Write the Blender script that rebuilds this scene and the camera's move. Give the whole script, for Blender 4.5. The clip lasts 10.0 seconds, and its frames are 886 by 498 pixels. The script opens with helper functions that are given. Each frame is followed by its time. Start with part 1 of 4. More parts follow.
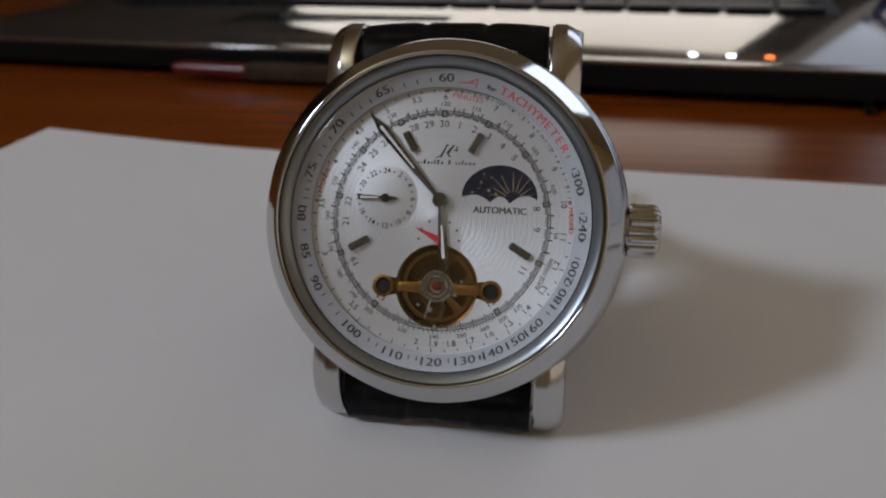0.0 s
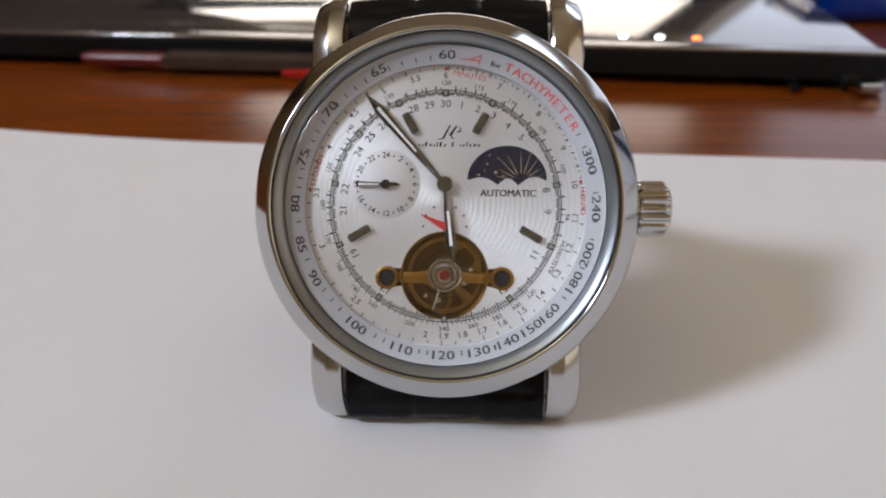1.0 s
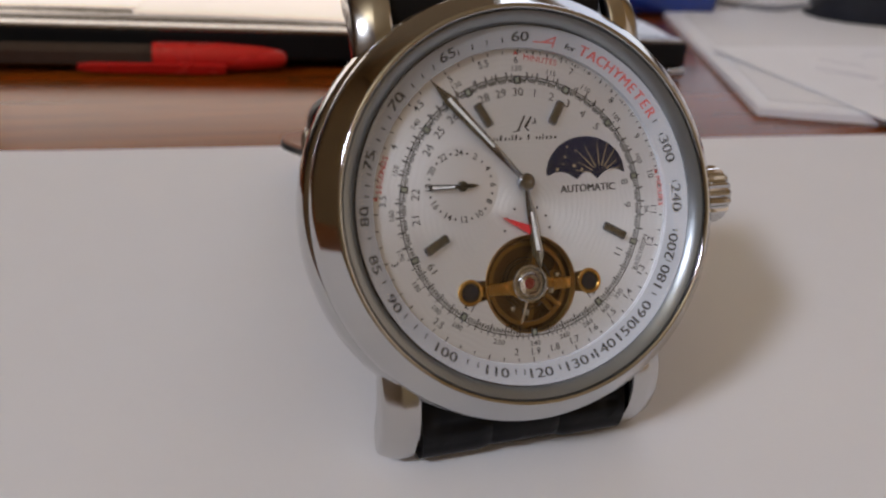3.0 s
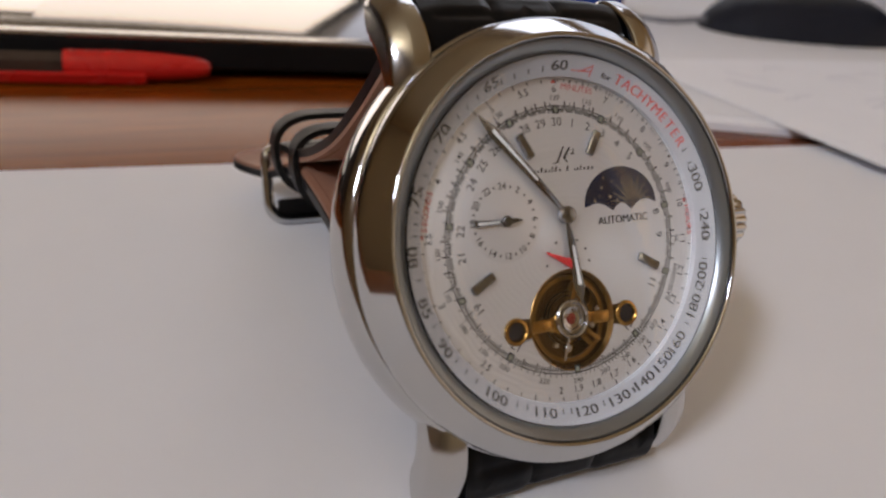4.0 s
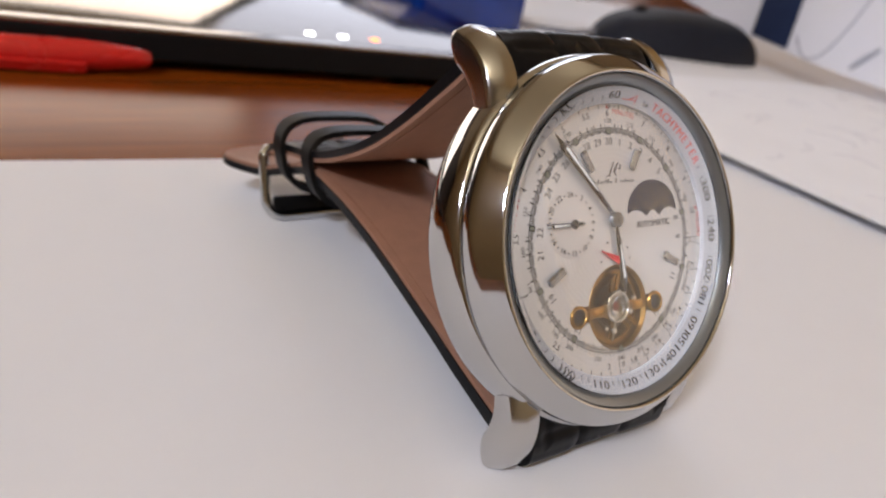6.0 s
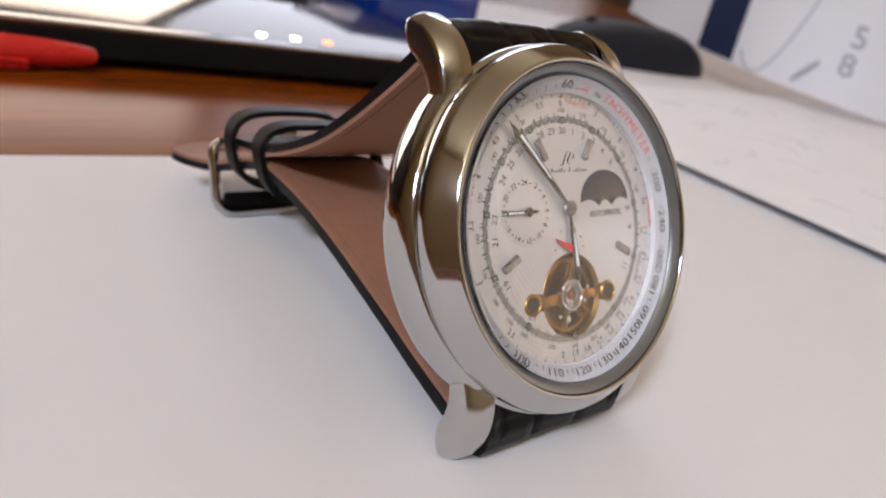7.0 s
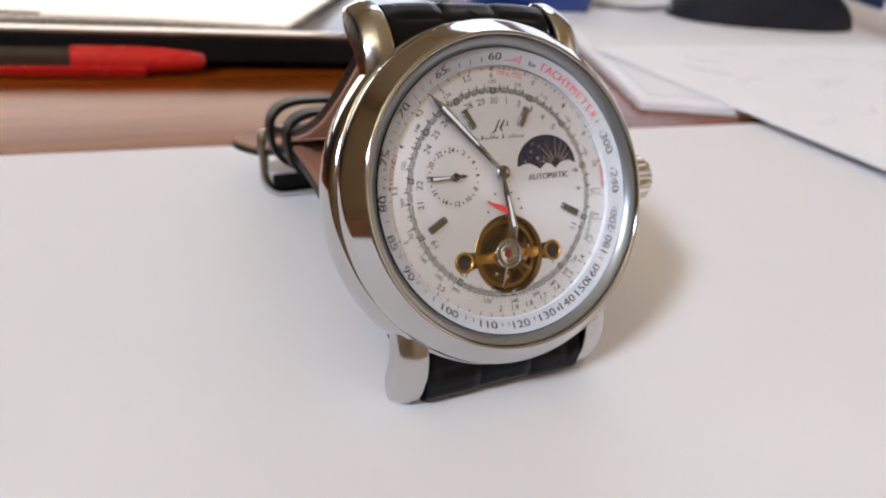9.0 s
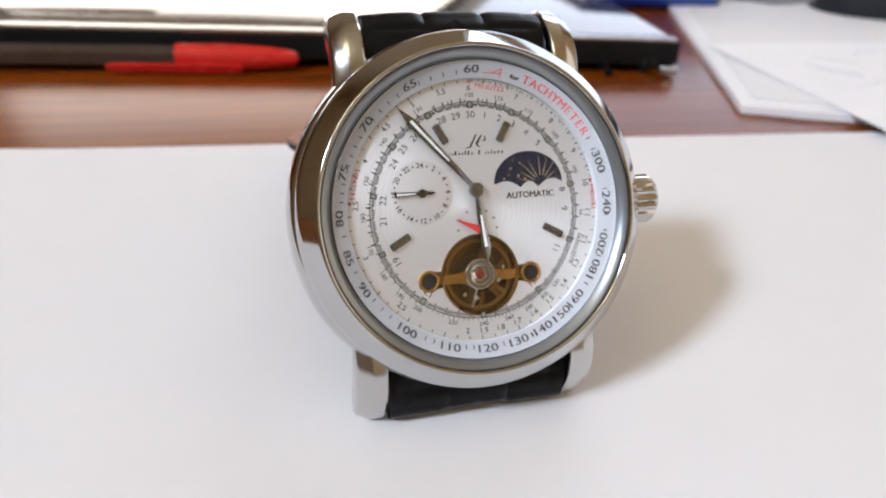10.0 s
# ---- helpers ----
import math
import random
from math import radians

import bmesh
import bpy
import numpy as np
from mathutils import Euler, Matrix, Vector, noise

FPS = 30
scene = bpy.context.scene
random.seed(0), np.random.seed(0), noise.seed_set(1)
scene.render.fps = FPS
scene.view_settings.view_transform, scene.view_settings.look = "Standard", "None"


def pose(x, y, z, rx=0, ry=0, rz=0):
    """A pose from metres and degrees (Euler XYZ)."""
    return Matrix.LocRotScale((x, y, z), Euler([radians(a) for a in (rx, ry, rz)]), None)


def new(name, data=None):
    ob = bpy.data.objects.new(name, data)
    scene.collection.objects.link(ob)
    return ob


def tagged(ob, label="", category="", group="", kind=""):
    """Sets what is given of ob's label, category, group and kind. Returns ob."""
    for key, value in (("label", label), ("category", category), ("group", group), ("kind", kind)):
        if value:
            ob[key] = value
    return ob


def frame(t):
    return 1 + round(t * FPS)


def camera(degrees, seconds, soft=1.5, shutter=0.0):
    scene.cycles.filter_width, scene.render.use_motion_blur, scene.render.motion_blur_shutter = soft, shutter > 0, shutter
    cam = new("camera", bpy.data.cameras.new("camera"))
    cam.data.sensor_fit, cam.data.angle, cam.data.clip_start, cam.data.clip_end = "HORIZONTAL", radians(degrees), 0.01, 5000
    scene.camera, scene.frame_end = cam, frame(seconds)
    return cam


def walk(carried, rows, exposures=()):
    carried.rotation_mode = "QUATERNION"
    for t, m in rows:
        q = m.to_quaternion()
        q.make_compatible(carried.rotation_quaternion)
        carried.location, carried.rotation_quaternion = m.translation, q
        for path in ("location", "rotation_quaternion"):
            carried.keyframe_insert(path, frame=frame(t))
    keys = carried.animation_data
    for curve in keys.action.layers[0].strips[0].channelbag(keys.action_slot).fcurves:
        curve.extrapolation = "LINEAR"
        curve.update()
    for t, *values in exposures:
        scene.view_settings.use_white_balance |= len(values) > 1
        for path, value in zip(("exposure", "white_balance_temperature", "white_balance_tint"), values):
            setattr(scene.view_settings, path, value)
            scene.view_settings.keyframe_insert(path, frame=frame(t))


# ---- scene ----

# ---------------------------------------------------------------- camera
cam = camera(60.0, 10.0, soft=2.1)
cam.data.dof.use_dof, cam.data.dof.focus_distance, cam.data.dof.aperture_fstop = True, 0.092, 30.0
ROWS = [
    (0.0, 0.01618, -0.08630, 0.06430, 10.417, -24.736, -1.370),
    (0.2, 0.01549, -0.08533, 0.06417, 11.089, -25.053, -2.033),
    (0.5, 0.01504, -0.08432, 0.06344, 11.085, -25.253, -2.330),
    (0.7, 0.01126, -0.08376, 0.06418, 8.713, -25.118, -2.034),
    (1.0, 0.00382, -0.08336, 0.06215, 2.825, -25.612, -0.680),
    (1.2, 0.00303, -0.08192, 0.06043, 1.647, -25.767, -0.623),
    (1.5, 0.00031, -0.07976, 0.05927, 0.935, -25.432, -0.248),
    (1.7, -0.00485, -0.07721, 0.05993, -2.457, -25.294, 0.172),
    (2.0, -0.01582, -0.07529, 0.05942, -8.324, -25.399, 2.083),
    (2.2, -0.02184, -0.07316, 0.05902, -11.638, -25.720, 3.492),
    (3.3, -0.03461, -0.06617, 0.05813, -21.200, -25.325, 3.719),
    (3.5, -0.03733, -0.06398, 0.05842, -23.274, -25.020, 4.422),
    (3.7, -0.04114, -0.06077, 0.05847, -25.529, -25.008, 4.534),
    (4.0, -0.04465, -0.05780, 0.05852, -27.964, -24.770, 5.886),
    (4.2, -0.04588, -0.05562, 0.05777, -29.989, -25.307, 6.429),
    (4.5, -0.04803, -0.05251, 0.05658, -32.903, -25.287, 7.583),
    (4.7, -0.05005, -0.05132, 0.05727, -34.142, -24.274, 8.649),
    (5.0, -0.05495, -0.05270, 0.06400, -34.951, -23.809, 8.849),
    (5.2, -0.05824, -0.05299, 0.06457, -36.052, -23.577, 9.657),
    (5.5, -0.06436, -0.05479, 0.06393, -37.387, -23.898, 10.204),
    (5.7, -0.06897, -0.05512, 0.06278, -38.118, -24.128, 10.524),
    (6.8, -0.07252, -0.05606, 0.05790, -42.042, -22.240, 12.147),
    (7.0, -0.07126, -0.05605, 0.05816, -42.691, -22.201, 12.309),
    (7.2, -0.06951, -0.05632, 0.05985, -43.171, -21.883, 12.305),
    (7.5, -0.06775, -0.06027, 0.06325, -42.756, -22.840, 10.826),
    (7.7, -0.06897, -0.06288, 0.06434, -42.395, -22.905, 10.436),
    (8.0, -0.07188, -0.06669, 0.06478, -40.351, -23.856, 9.421),
    (8.2, -0.07115, -0.07002, 0.06455, -38.442, -24.334, 8.536),
    (8.5, -0.06393, -0.07336, 0.06383, -35.278, -24.865, 6.872),
    (8.7, -0.05850, -0.07482, 0.06418, -33.431, -24.520, 6.582),
    (9.0, -0.05203, -0.07923, 0.06378, -28.996, -25.510, 5.328),
    (9.2, -0.04787, -0.07999, 0.06367, -25.947, -26.099, 5.056),
    (9.5, -0.04306, -0.07920, 0.06291, -23.025, -26.341, 4.682),
    (9.7, -0.03852, -0.08060, 0.06256, -21.075, -26.536, 4.812),
    (10.0, -0.02972, -0.08355, 0.06705, -17.052, -26.962, 3.032),
]
EXPOSURES = [(0.0, -1.88, 6120, 15), (0.5, -1.27, 6120, 15), (1.0, -0.99, 6170, 16), (2.0, -1.27, 6300, 17), (3.5, -1.37, 6580, 20), (4.5, -1.2, 6650, 20), (5.5, -0.91, 6620, 20), (7.5, -0.82, 6520, 20), (9.0, -0.62, 6320, 18), (10.0, -0.42, 6120, 15)]
walk(cam, [(t, pose(x, y, z, 90 + pitch, 0, yaw) @ pose(0, 0, 0, 0, 0, roll)) for t, x, y, z, yaw, pitch, roll in ROWS], EXPOSURES)

# ---------------------------------------------------------------- light
world = bpy.data.worlds.new("world")
scene.world = world
world.use_nodes = True
sky = world.node_tree.nodes.new("ShaderNodeTexSky")
sky.sky_type, sky.sun_disc = "NISHITA", False
sky.sun_elevation, sky.sun_rotation = radians(35), radians(200)
world.node_tree.links.new(sky.outputs["Color"], world.node_tree.nodes["Background"].inputs["Color"])
world.node_tree.nodes["Background"].inputs["Strength"].default_value = 0.1

# cool daylight that enters by the high window in the left wall
WIN_Y0, WIN_Y1, WIN_Z0, WIN_Z1, WALL_X = -0.97, -0.53, 1.10, 1.54, -1.45
# warm light implied from the right; the window holding it is unseen, added
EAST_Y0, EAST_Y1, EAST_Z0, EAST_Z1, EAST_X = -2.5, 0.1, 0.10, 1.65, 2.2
# daylight from the window behind the desk
BACK_X0, BACK_X1, BACK_Z0, BACK_Z1, BACK_Y = 0.50, 1.50, 0.05, 0.80, 1.3
# upper fill lamp added to brighten the papers, in an unseen window
FILL_Z0, FILL_Z1 = 0.95, 1.55


def window_light(name, centre, turn, wide, high, energy, color):
    lamp = bpy.data.lights.new(name, "AREA")
    lamp.shape, lamp.size, lamp.size_y, lamp.energy, lamp.color = "RECTANGLE", wide, high, energy, color
    ob = new(name, lamp)
    ob.matrix_world = pose(*centre, *turn)


window_light("window_daylight", (WALL_X - 0.02, (WIN_Y0 + WIN_Y1) / 2, (WIN_Z0 + WIN_Z1) / 2), (0, -90, 0), WIN_Z1 - WIN_Z0, WIN_Y1 - WIN_Y0, 124.0, (0.80, 0.90, 1.0))
window_light("warm_side_light", (EAST_X + 0.02, (EAST_Y0 + EAST_Y1) / 2, (EAST_Z0 + EAST_Z1) / 2), (0, 90, 0), EAST_Z1 - EAST_Z0, EAST_Y1 - EAST_Y0, 19.0, (1.0, 0.74, 0.42))
window_light("back_daylight", ((BACK_X0 + BACK_X1) / 2, BACK_Y + 0.02, (BACK_Z0 + BACK_Z1) / 2), (-90, 0, 0), BACK_X1 - BACK_X0, BACK_Z1 - BACK_Z0, 5.0, (0.90, 0.95, 1.0))
window_light("upper_fill_light", ((BACK_X0 + BACK_X1) / 2, BACK_Y + 0.02, (FILL_Z0 + FILL_Z1) / 2), (-90, 0, 0), BACK_X1 - BACK_X0, FILL_Z1 - FILL_Z0, 14.0, (0.84, 0.92, 1.0))


# ---------------------------------------------------------------- materials
def material(name, color, rough=0.5, metal=0.0, var=0.0, scale=200.0, bump=0.0, bump_scale=600.0, coat=0.0, spec=0.5, stretch=(1, 1, 1)):
    """A plain surface with two scales of variation and fine relief."""
    m = bpy.data.materials.new(name)
    m.use_nodes = True
    nt = m.node_tree
    b = nt.nodes["Principled BSDF"]
    b.inputs["Base Color"].default_value = (*color, 1)
    b.inputs["Roughness"].default_value = rough
    b.inputs["Metallic"].default_value = metal
    b.inputs["Coat Weight"].default_value = coat
    b.inputs["Coat Roughness"].default_value = 0.08
    b.inputs["Specular IOR Level"].default_value = spec
    co = nt.nodes.new("ShaderNodeTexCoord")
    mp = nt.nodes.new("ShaderNodeMapping")
    mp.inputs["Scale"].default_value = stretch
    nt.links.new(co.outputs["Object"], mp.inputs["Vector"])
    if var:
        n1, n2 = nt.nodes.new("ShaderNodeTexNoise"), nt.nodes.new("ShaderNodeTexNoise")
        n1.inputs["Scale"].default_value, n2.inputs["Scale"].default_value = scale, scale * 0.13
        n1.inputs["Detail"].default_value = 5
        add = nt.nodes.new("ShaderNodeMath")
        add.operation = "ADD"
        ramp = nt.nodes.new("ShaderNodeMapRange")
        ramp.inputs["From Min"].default_value, ramp.inputs["From Max"].default_value = 0.6, 1.4
        ramp.inputs["To Min"].default_value, ramp.inputs["To Max"].default_value = 1 - var, 1 + var
        mul = nt.nodes.new("ShaderNodeVectorMath")
        mul.operation = "SCALE"
        mul.inputs[0].default_value = color
        for n in (n1, n2):
            nt.links.new(mp.outputs["Vector"], n.inputs["Vector"])
        nt.links.new(n1.outputs["Fac"], add.inputs[0])
        nt.links.new(n2.outputs["Fac"], add.inputs[1])
        nt.links.new(add.outputs[0], ramp.inputs["Value"])
        nt.links.new(ramp.outputs["Result"], mul.inputs["Scale"])
        nt.links.new(mul.outputs["Vector"], b.inputs["Base Color"])
        r2 = nt.nodes.new("ShaderNodeMapRange")
        r2.inputs["To Min"].default_value, r2.inputs["To Max"].default_value = max(rough - 0.07, 0.02), min(rough + 0.07, 1)
        nt.links.new(n2.outputs["Fac"], r2.inputs["Value"])
        nt.links.new(r2.outputs["Result"], b.inputs["Roughness"])
    if bump:
        n3, bp = nt.nodes.new("ShaderNodeTexNoise"), nt.nodes.new("ShaderNodeBump")
        n3.inputs["Scale"].default_value, n3.inputs["Detail"].default_value = bump_scale, 4
        bp.inputs["Strength"].default_value, bp.inputs["Distance"].default_value = bump, 0.0002
        nt.links.new(mp.outputs["Vector"], n3.inputs["Vector"])
        nt.links.new(n3.outputs["Fac"], bp.inputs["Height"])
        nt.links.new(bp.outputs["Normal"], b.inputs["Normal"])
    return m


def glow(name, color, strength):
    m = bpy.data.materials.new(name)
    m.use_nodes = True
    b = m.node_tree.nodes["Principled BSDF"]
    b.inputs["Base Color"].default_value = (*color, 1)
    b.inputs["Emission Color"].default_value = (*color, 1)
    b.inputs["Emission Strength"].default_value = strength
    return m


def glass(name, color=(1, 1, 1), ior=1.5, rough=0.0):
    m = bpy.data.materials.new(name)
    m.use_nodes = True
    b = m.node_tree.nodes["Principled BSDF"]
    b.inputs["Base Color"].default_value = (*color, 1)
    b.inputs["Roughness"].default_value = rough
    b.inputs["IOR"].default_value = ior
    b.inputs["Transmission Weight"].default_value = 1.0
    return m


def thin_paper(name, color):
    """Thin paper that lets some light through from behind."""
    m = material(name, color, 0.85, var=0.015, scale=60, bump=0.12, bump_scale=700, spec=0.25)
    nt = m.node_tree
    mix, back = nt.nodes.new("ShaderNodeMixShader"), nt.nodes.new("ShaderNodeBsdfTranslucent")
    back.inputs["Color"].default_value = (*color, 1)
    mix.inputs["Fac"].default_value = 0.35
    nt.links.new(nt.nodes["Principled BSDF"].outputs[0], mix.inputs[1])
    nt.links.new(back.outputs[0], mix.inputs[2])
    nt.links.new(mix.outputs[0], nt.nodes["Material Output"].inputs["Surface"])
    return m


def wood(name):
    """Varnished orange-brown desk wood, the grain along x."""
    m = material(name, (0.2, 0.07, 0.02), 0.23, spec=0.32)
    m.node_tree.nodes["Principled BSDF"].inputs["Specular Tint"].default_value = (1.0, 0.80, 0.56, 1)
    nt = m.node_tree
    b = nt.nodes["Principled BSDF"]
    mp = [n for n in nt.nodes if n.type == "MAPPING"][0]
    mp.inputs["Scale"].default_value = (1.2, 14, 14)
    n1, n2 = nt.nodes.new("ShaderNodeTexNoise"), nt.nodes.new("ShaderNodeTexNoise")
    n1.inputs["Scale"].default_value, n1.inputs["Detail"].default_value, n1.inputs["Distortion"].default_value = 6, 8, 1.2
    n2.inputs["Scale"].default_value = 45
    mix = nt.nodes.new("ShaderNodeMath")
    mix.operation = "MULTIPLY_ADD"
    mix.inputs[1].default_value = 0.25
    ramp = nt.nodes.new("ShaderNodeValToRGB")
    ramp.color_ramp.elements[0].position, ramp.color_ramp.elements[0].color = 0.30, (0.115, 0.023, 0.0012, 1)
    ramp.color_ramp.elements[1].position, ramp.color_ramp.elements[1].color = 1.0, (0.265, 0.057, 0.0042, 1)
    for n in (n1, n2):
        nt.links.new(mp.outputs["Vector"], n.inputs["Vector"])
    nt.links.new(n2.outputs["Fac"], mix.inputs[0])
    nt.links.new(n1.outputs["Fac"], mix.inputs[2])
    nt.links.new(mix.outputs[0], ramp.inputs["Fac"])
    nt.links.new(ramp.outputs["Color"], b.inputs["Base Color"])
    return m


def guilloche(name):
    """Silver-white dial lacquer with fine wavy engraving."""
    m = material(name, (0.81, 0.805, 0.79), 0.5, metal=0.75, var=0.02, scale=900)
    nt = m.node_tree
    b = nt.nodes["Principled BSDF"]
    turn = nt.nodes.new("ShaderNodeTangent")
    turn.direction_type, turn.axis = "RADIAL", "Z"
    b.inputs["Anisotropic"].default_value, b.inputs["Anisotropic Rotation"].default_value = 0.55, 0.25
    nt.links.new(turn.outputs["Tangent"], b.inputs["Tangent"])
    co = [n for n in nt.nodes if n.type == "TEX_COORD"][0]
    w, bp = nt.nodes.new("ShaderNodeTexWave"), nt.nodes.new("ShaderNodeBump")
    w.wave_type, w.rings_direction = "RINGS", "Z"
    w.inputs["Scale"].default_value, w.inputs["Distortion"].default_value = 520, 4.0
    w.inputs["Detail"].default_value, w.inputs["Detail Scale"].default_value = 0.0, 0.8
    bp.inputs["Strength"].default_value, bp.inputs["Distance"].default_value = 0.4, 0.00004
    nt.links.new(co.outputs["Object"], w.inputs["Vector"])
    nt.links.new(w.outputs["Fac"], bp.inputs["Height"])
    nt.links.new(bp.outputs["Normal"], b.inputs["Normal"])
    return m


def leather(name, color, rough, scale, depth):
    """Leather with crocodile cells and fine pores."""
    m = material(name, color, rough, var=0.25, scale=350, spec=0.15)
    nt = m.node_tree
    b = nt.nodes["Principled BSDF"]
    mp = [n for n in nt.nodes if n.type == "MAPPING"][0]
    v, n, add, bp = (nt.nodes.new("ShaderNode" + k) for k in ("TexBrick", "TexNoise", "Math", "Bump"))
    v.offset = 0.5
    v.inputs["Scale"].default_value, n.inputs["Scale"].default_value = 1.0, scale * 7
    v.inputs["Brick Width"].default_value, v.inputs["Row Height"].default_value = 2.4 / scale, 1.5 / scale
    v.inputs["Mortar Size"].default_value, v.inputs["Mortar Smooth"].default_value = 0.16 / scale, 1.0
    add.operation = "MULTIPLY_ADD"
    add.inputs[1].default_value = 0.2
    bp.inputs["Strength"].default_value, bp.inputs["Distance"].default_value = depth, 0.0006
    bp.invert = True
    for k in (v, n):
        nt.links.new(mp.outputs["Vector"], k.inputs["Vector"])
    nt.links.new(n.outputs["Fac"], add.inputs[0])
    nt.links.new(v.outputs["Fac"], add.inputs[2])
    nt.links.new(add.outputs[0], bp.inputs["Height"])
    nt.links.new(bp.outputs["Normal"], b.inputs["Normal"])
    return m


STEEL = material("polished steel", (0.545, 0.55, 0.555), 0.08, 1.0, var=0.03, scale=60, bump=0.02, bump_scale=150)
STEEL_LUG = material("softly polished steel", (0.56, 0.555, 0.55), 0.17, 1.0, var=0.05, scale=70, bump=0.03, bump_scale=200)
STEEL_SATIN = material("satin steel", (0.58, 0.57, 0.55), 0.22, 1.0, var=0.05, scale=90)
SLATE = material("slate grey bezel groove", (0.27, 0.29, 0.305), 0.3, 0.7, var=0.06, scale=120)
HAND_STEEL = material("polished grey steel", (0.25, 0.26, 0.28), 0.12, 1.0, var=0.05, scale=300)
DARK_STEEL = material("dark steel", (0.10, 0.10, 0.10), 0.25, 1.0, var=0.1, scale=300)
SCREW_BLUE = material("blued steel screw", (0.03, 0.035, 0.055), 0.35, 0.8, var=0.15, scale=500)
GOLD = material("gilt brass", (0.50, 0.28, 0.075), 0.24, 1.0, var=0.12, scale=500, bump=0.1)
GOLD_DIM = material("dull gilt", (0.30, 0.165, 0.05), 0.28, 1.0, var=0.3, scale=500, bump=0.15)
GOLD_PRINT = material("pale gold print", (0.52, 0.40, 0.20), 0.45, 0.2, var=0.05, scale=900)
GOLD_DARK = material("dark gilt plate", (0.15, 0.078, 0.026), 0.38, 0.85, var=0.3, scale=400, bump=0.2)
RUBY = material("ruby jewel", (0.13, 0.007, 0.006), 0.08, 0.0, coat=1.0)
DIAL = guilloche("silver guilloche dial")
FLANGE = material("silver flange ring", (0.43, 0.43, 0.435), 0.6, 0.0, var=0.02, scale=500, spec=0.15)
SUBDIAL = material("satin silver subdial", (0.79, 0.785, 0.775), 0.42, 0.7, var=0.03, scale=700)
INK = material("black dial print", (0.025, 0.023, 0.023), 0.6, spec=0.2)
INK_GREY = material("grey dial print", (0.045, 0.044, 0.044), 0.7, spec=0.1)
INK_RED = material("red dial print", (0.60, 0.10, 0.09), 0.6, spec=0.2)
RED_ENAMEL = material("red enamel", (0.52, 0.02, 0.025), 0.4, var=0.05, scale=900)
LUME_GREEN = material("greenish luminous paint", (0.33, 0.35, 0.26), 0.6, var=0.05, scale=2000)
LUME = material("white luminous paint", (0.76, 0.76, 0.72), 0.5, var=0.03, scale=2000)
NAVY = material("navy moon disc", (0.007, 0.010, 0.028), 0.3, var=0.2, scale=900, spec=0.25)
CRYSTAL = glass("crystal", (1, 1, 1), 1.45)
BLACK_LEATHER = leather("black crocodile leather", (0.005, 0.005, 0.006), 0.32, 120, 0.3)
BLACK_EDGE = material("black strap edge", (0.005, 0.0045, 0.0045), 0.42, var=0.2, scale=500, bump=0.2, spec=0.18)
LINING = material("brown lining leather", (0.33, 0.165, 0.105), 0.6, var=0.12, scale=500, bump=0.35, bump_scale=2500)
THREAD = material("brown thread", (0.27, 0.13, 0.082), 0.8, var=0.1, scale=2000)
PAPER = material("white office paper", (0.80, 0.80, 0.82), 0.85, var=0.012, scale=60, bump=0.12, bump_scale=900, spec=0.25)
# stack and page papers lifted and blued to stand for stronger daylight there
PAPER_OLD = material("creased white paper", (0.88, 0.89, 0.93), 0.85, var=0.03, scale=40, bump=0.25, bump_scale=120, spec=0.25)
PAGE = thin_paper("thin printed paper", (0.89, 0.90, 0.95))
PENCIL = material("pencil line", (0.66, 0.67, 0.74), 0.9)
WOOD = wood("varnished desk wood")
LAPTOP_SILVER = material("glossy silver plastic", (0.38, 0.36, 0.34), 0.11, 0.92, var=0.03, scale=80)
LAPTOP_BLACK = material("black plastic", (0.006, 0.006, 0.0065), 0.35, var=0.15, scale=300, spec=0.2)
KEY_BLACK = material("black keycap", (0.007, 0.007, 0.0075), 0.45, var=0.1, scale=300, spec=0.12)
SCREEN = glow("lit white screen", (1.0, 0.93, 0.80), 4.2)
LED_WHITE = glow("white indicator", (0.9, 0.95, 1.0), 22.0)
LED_ORANGE = glow("orange indicator", (1.0, 0.16, 0.02), 14.0)
RED_PLASTIC = material("red pen plastic", (0.60, 0.018, 0.014), 0.28, var=0.06, scale=300, coat=0.2)
DARK_RED = material("dark red plastic", (0.13, 0.01, 0.008), 0.3, var=0.1, scale=200)
BARREL = material("smoky brown barrel", (0.05, 0.035, 0.028), 0.2, var=0.2, scale=200, coat=0.4)
MOUSE_GRIP = material("blue-grey grip plastic", (0.036, 0.038, 0.052), 0.65, var=0.1, scale=200, bump=0.1, spec=0.3)
MOUSE_BLACK = material("charcoal mouse plastic", (0.022, 0.023, 0.028), 0.6, var=0.1, scale=200, bump=0.1, spec=0.3)
CABLE = material("grey cable rubber", (0.22, 0.22, 0.24), 0.5, var=0.1, scale=200)
BLUE_PLASTIC = material("translucent blue plastic", (0.004, 0.032, 0.22), 0.14, var=0.35, scale=60, coat=0.5)
PRINT_GREY = material("grey print", (0.42, 0.44, 0.50), 0.8, var=0.05, scale=300)
NAVY_PRINT = material("navy print", (0.02, 0.03, 0.07), 0.9, var=0.1, scale=200, spec=0.05)
WALL_SAND = material("sandy yellow wall paint", (0.49, 0.38, 0.21), 0.85, var=0.05, scale=8, bump=0.15, bump_scale=90)
WALL_OCHRE = material("ochre wall paint", (0.62, 0.39, 0.15), 0.85, var=0.05, scale=8, bump=0.15, bump_scale=90)
WALL = material("warm tan wall paint", (0.37, 0.275, 0.165), 0.85, var=0.05, scale=8, bump=0.15, bump_scale=90)
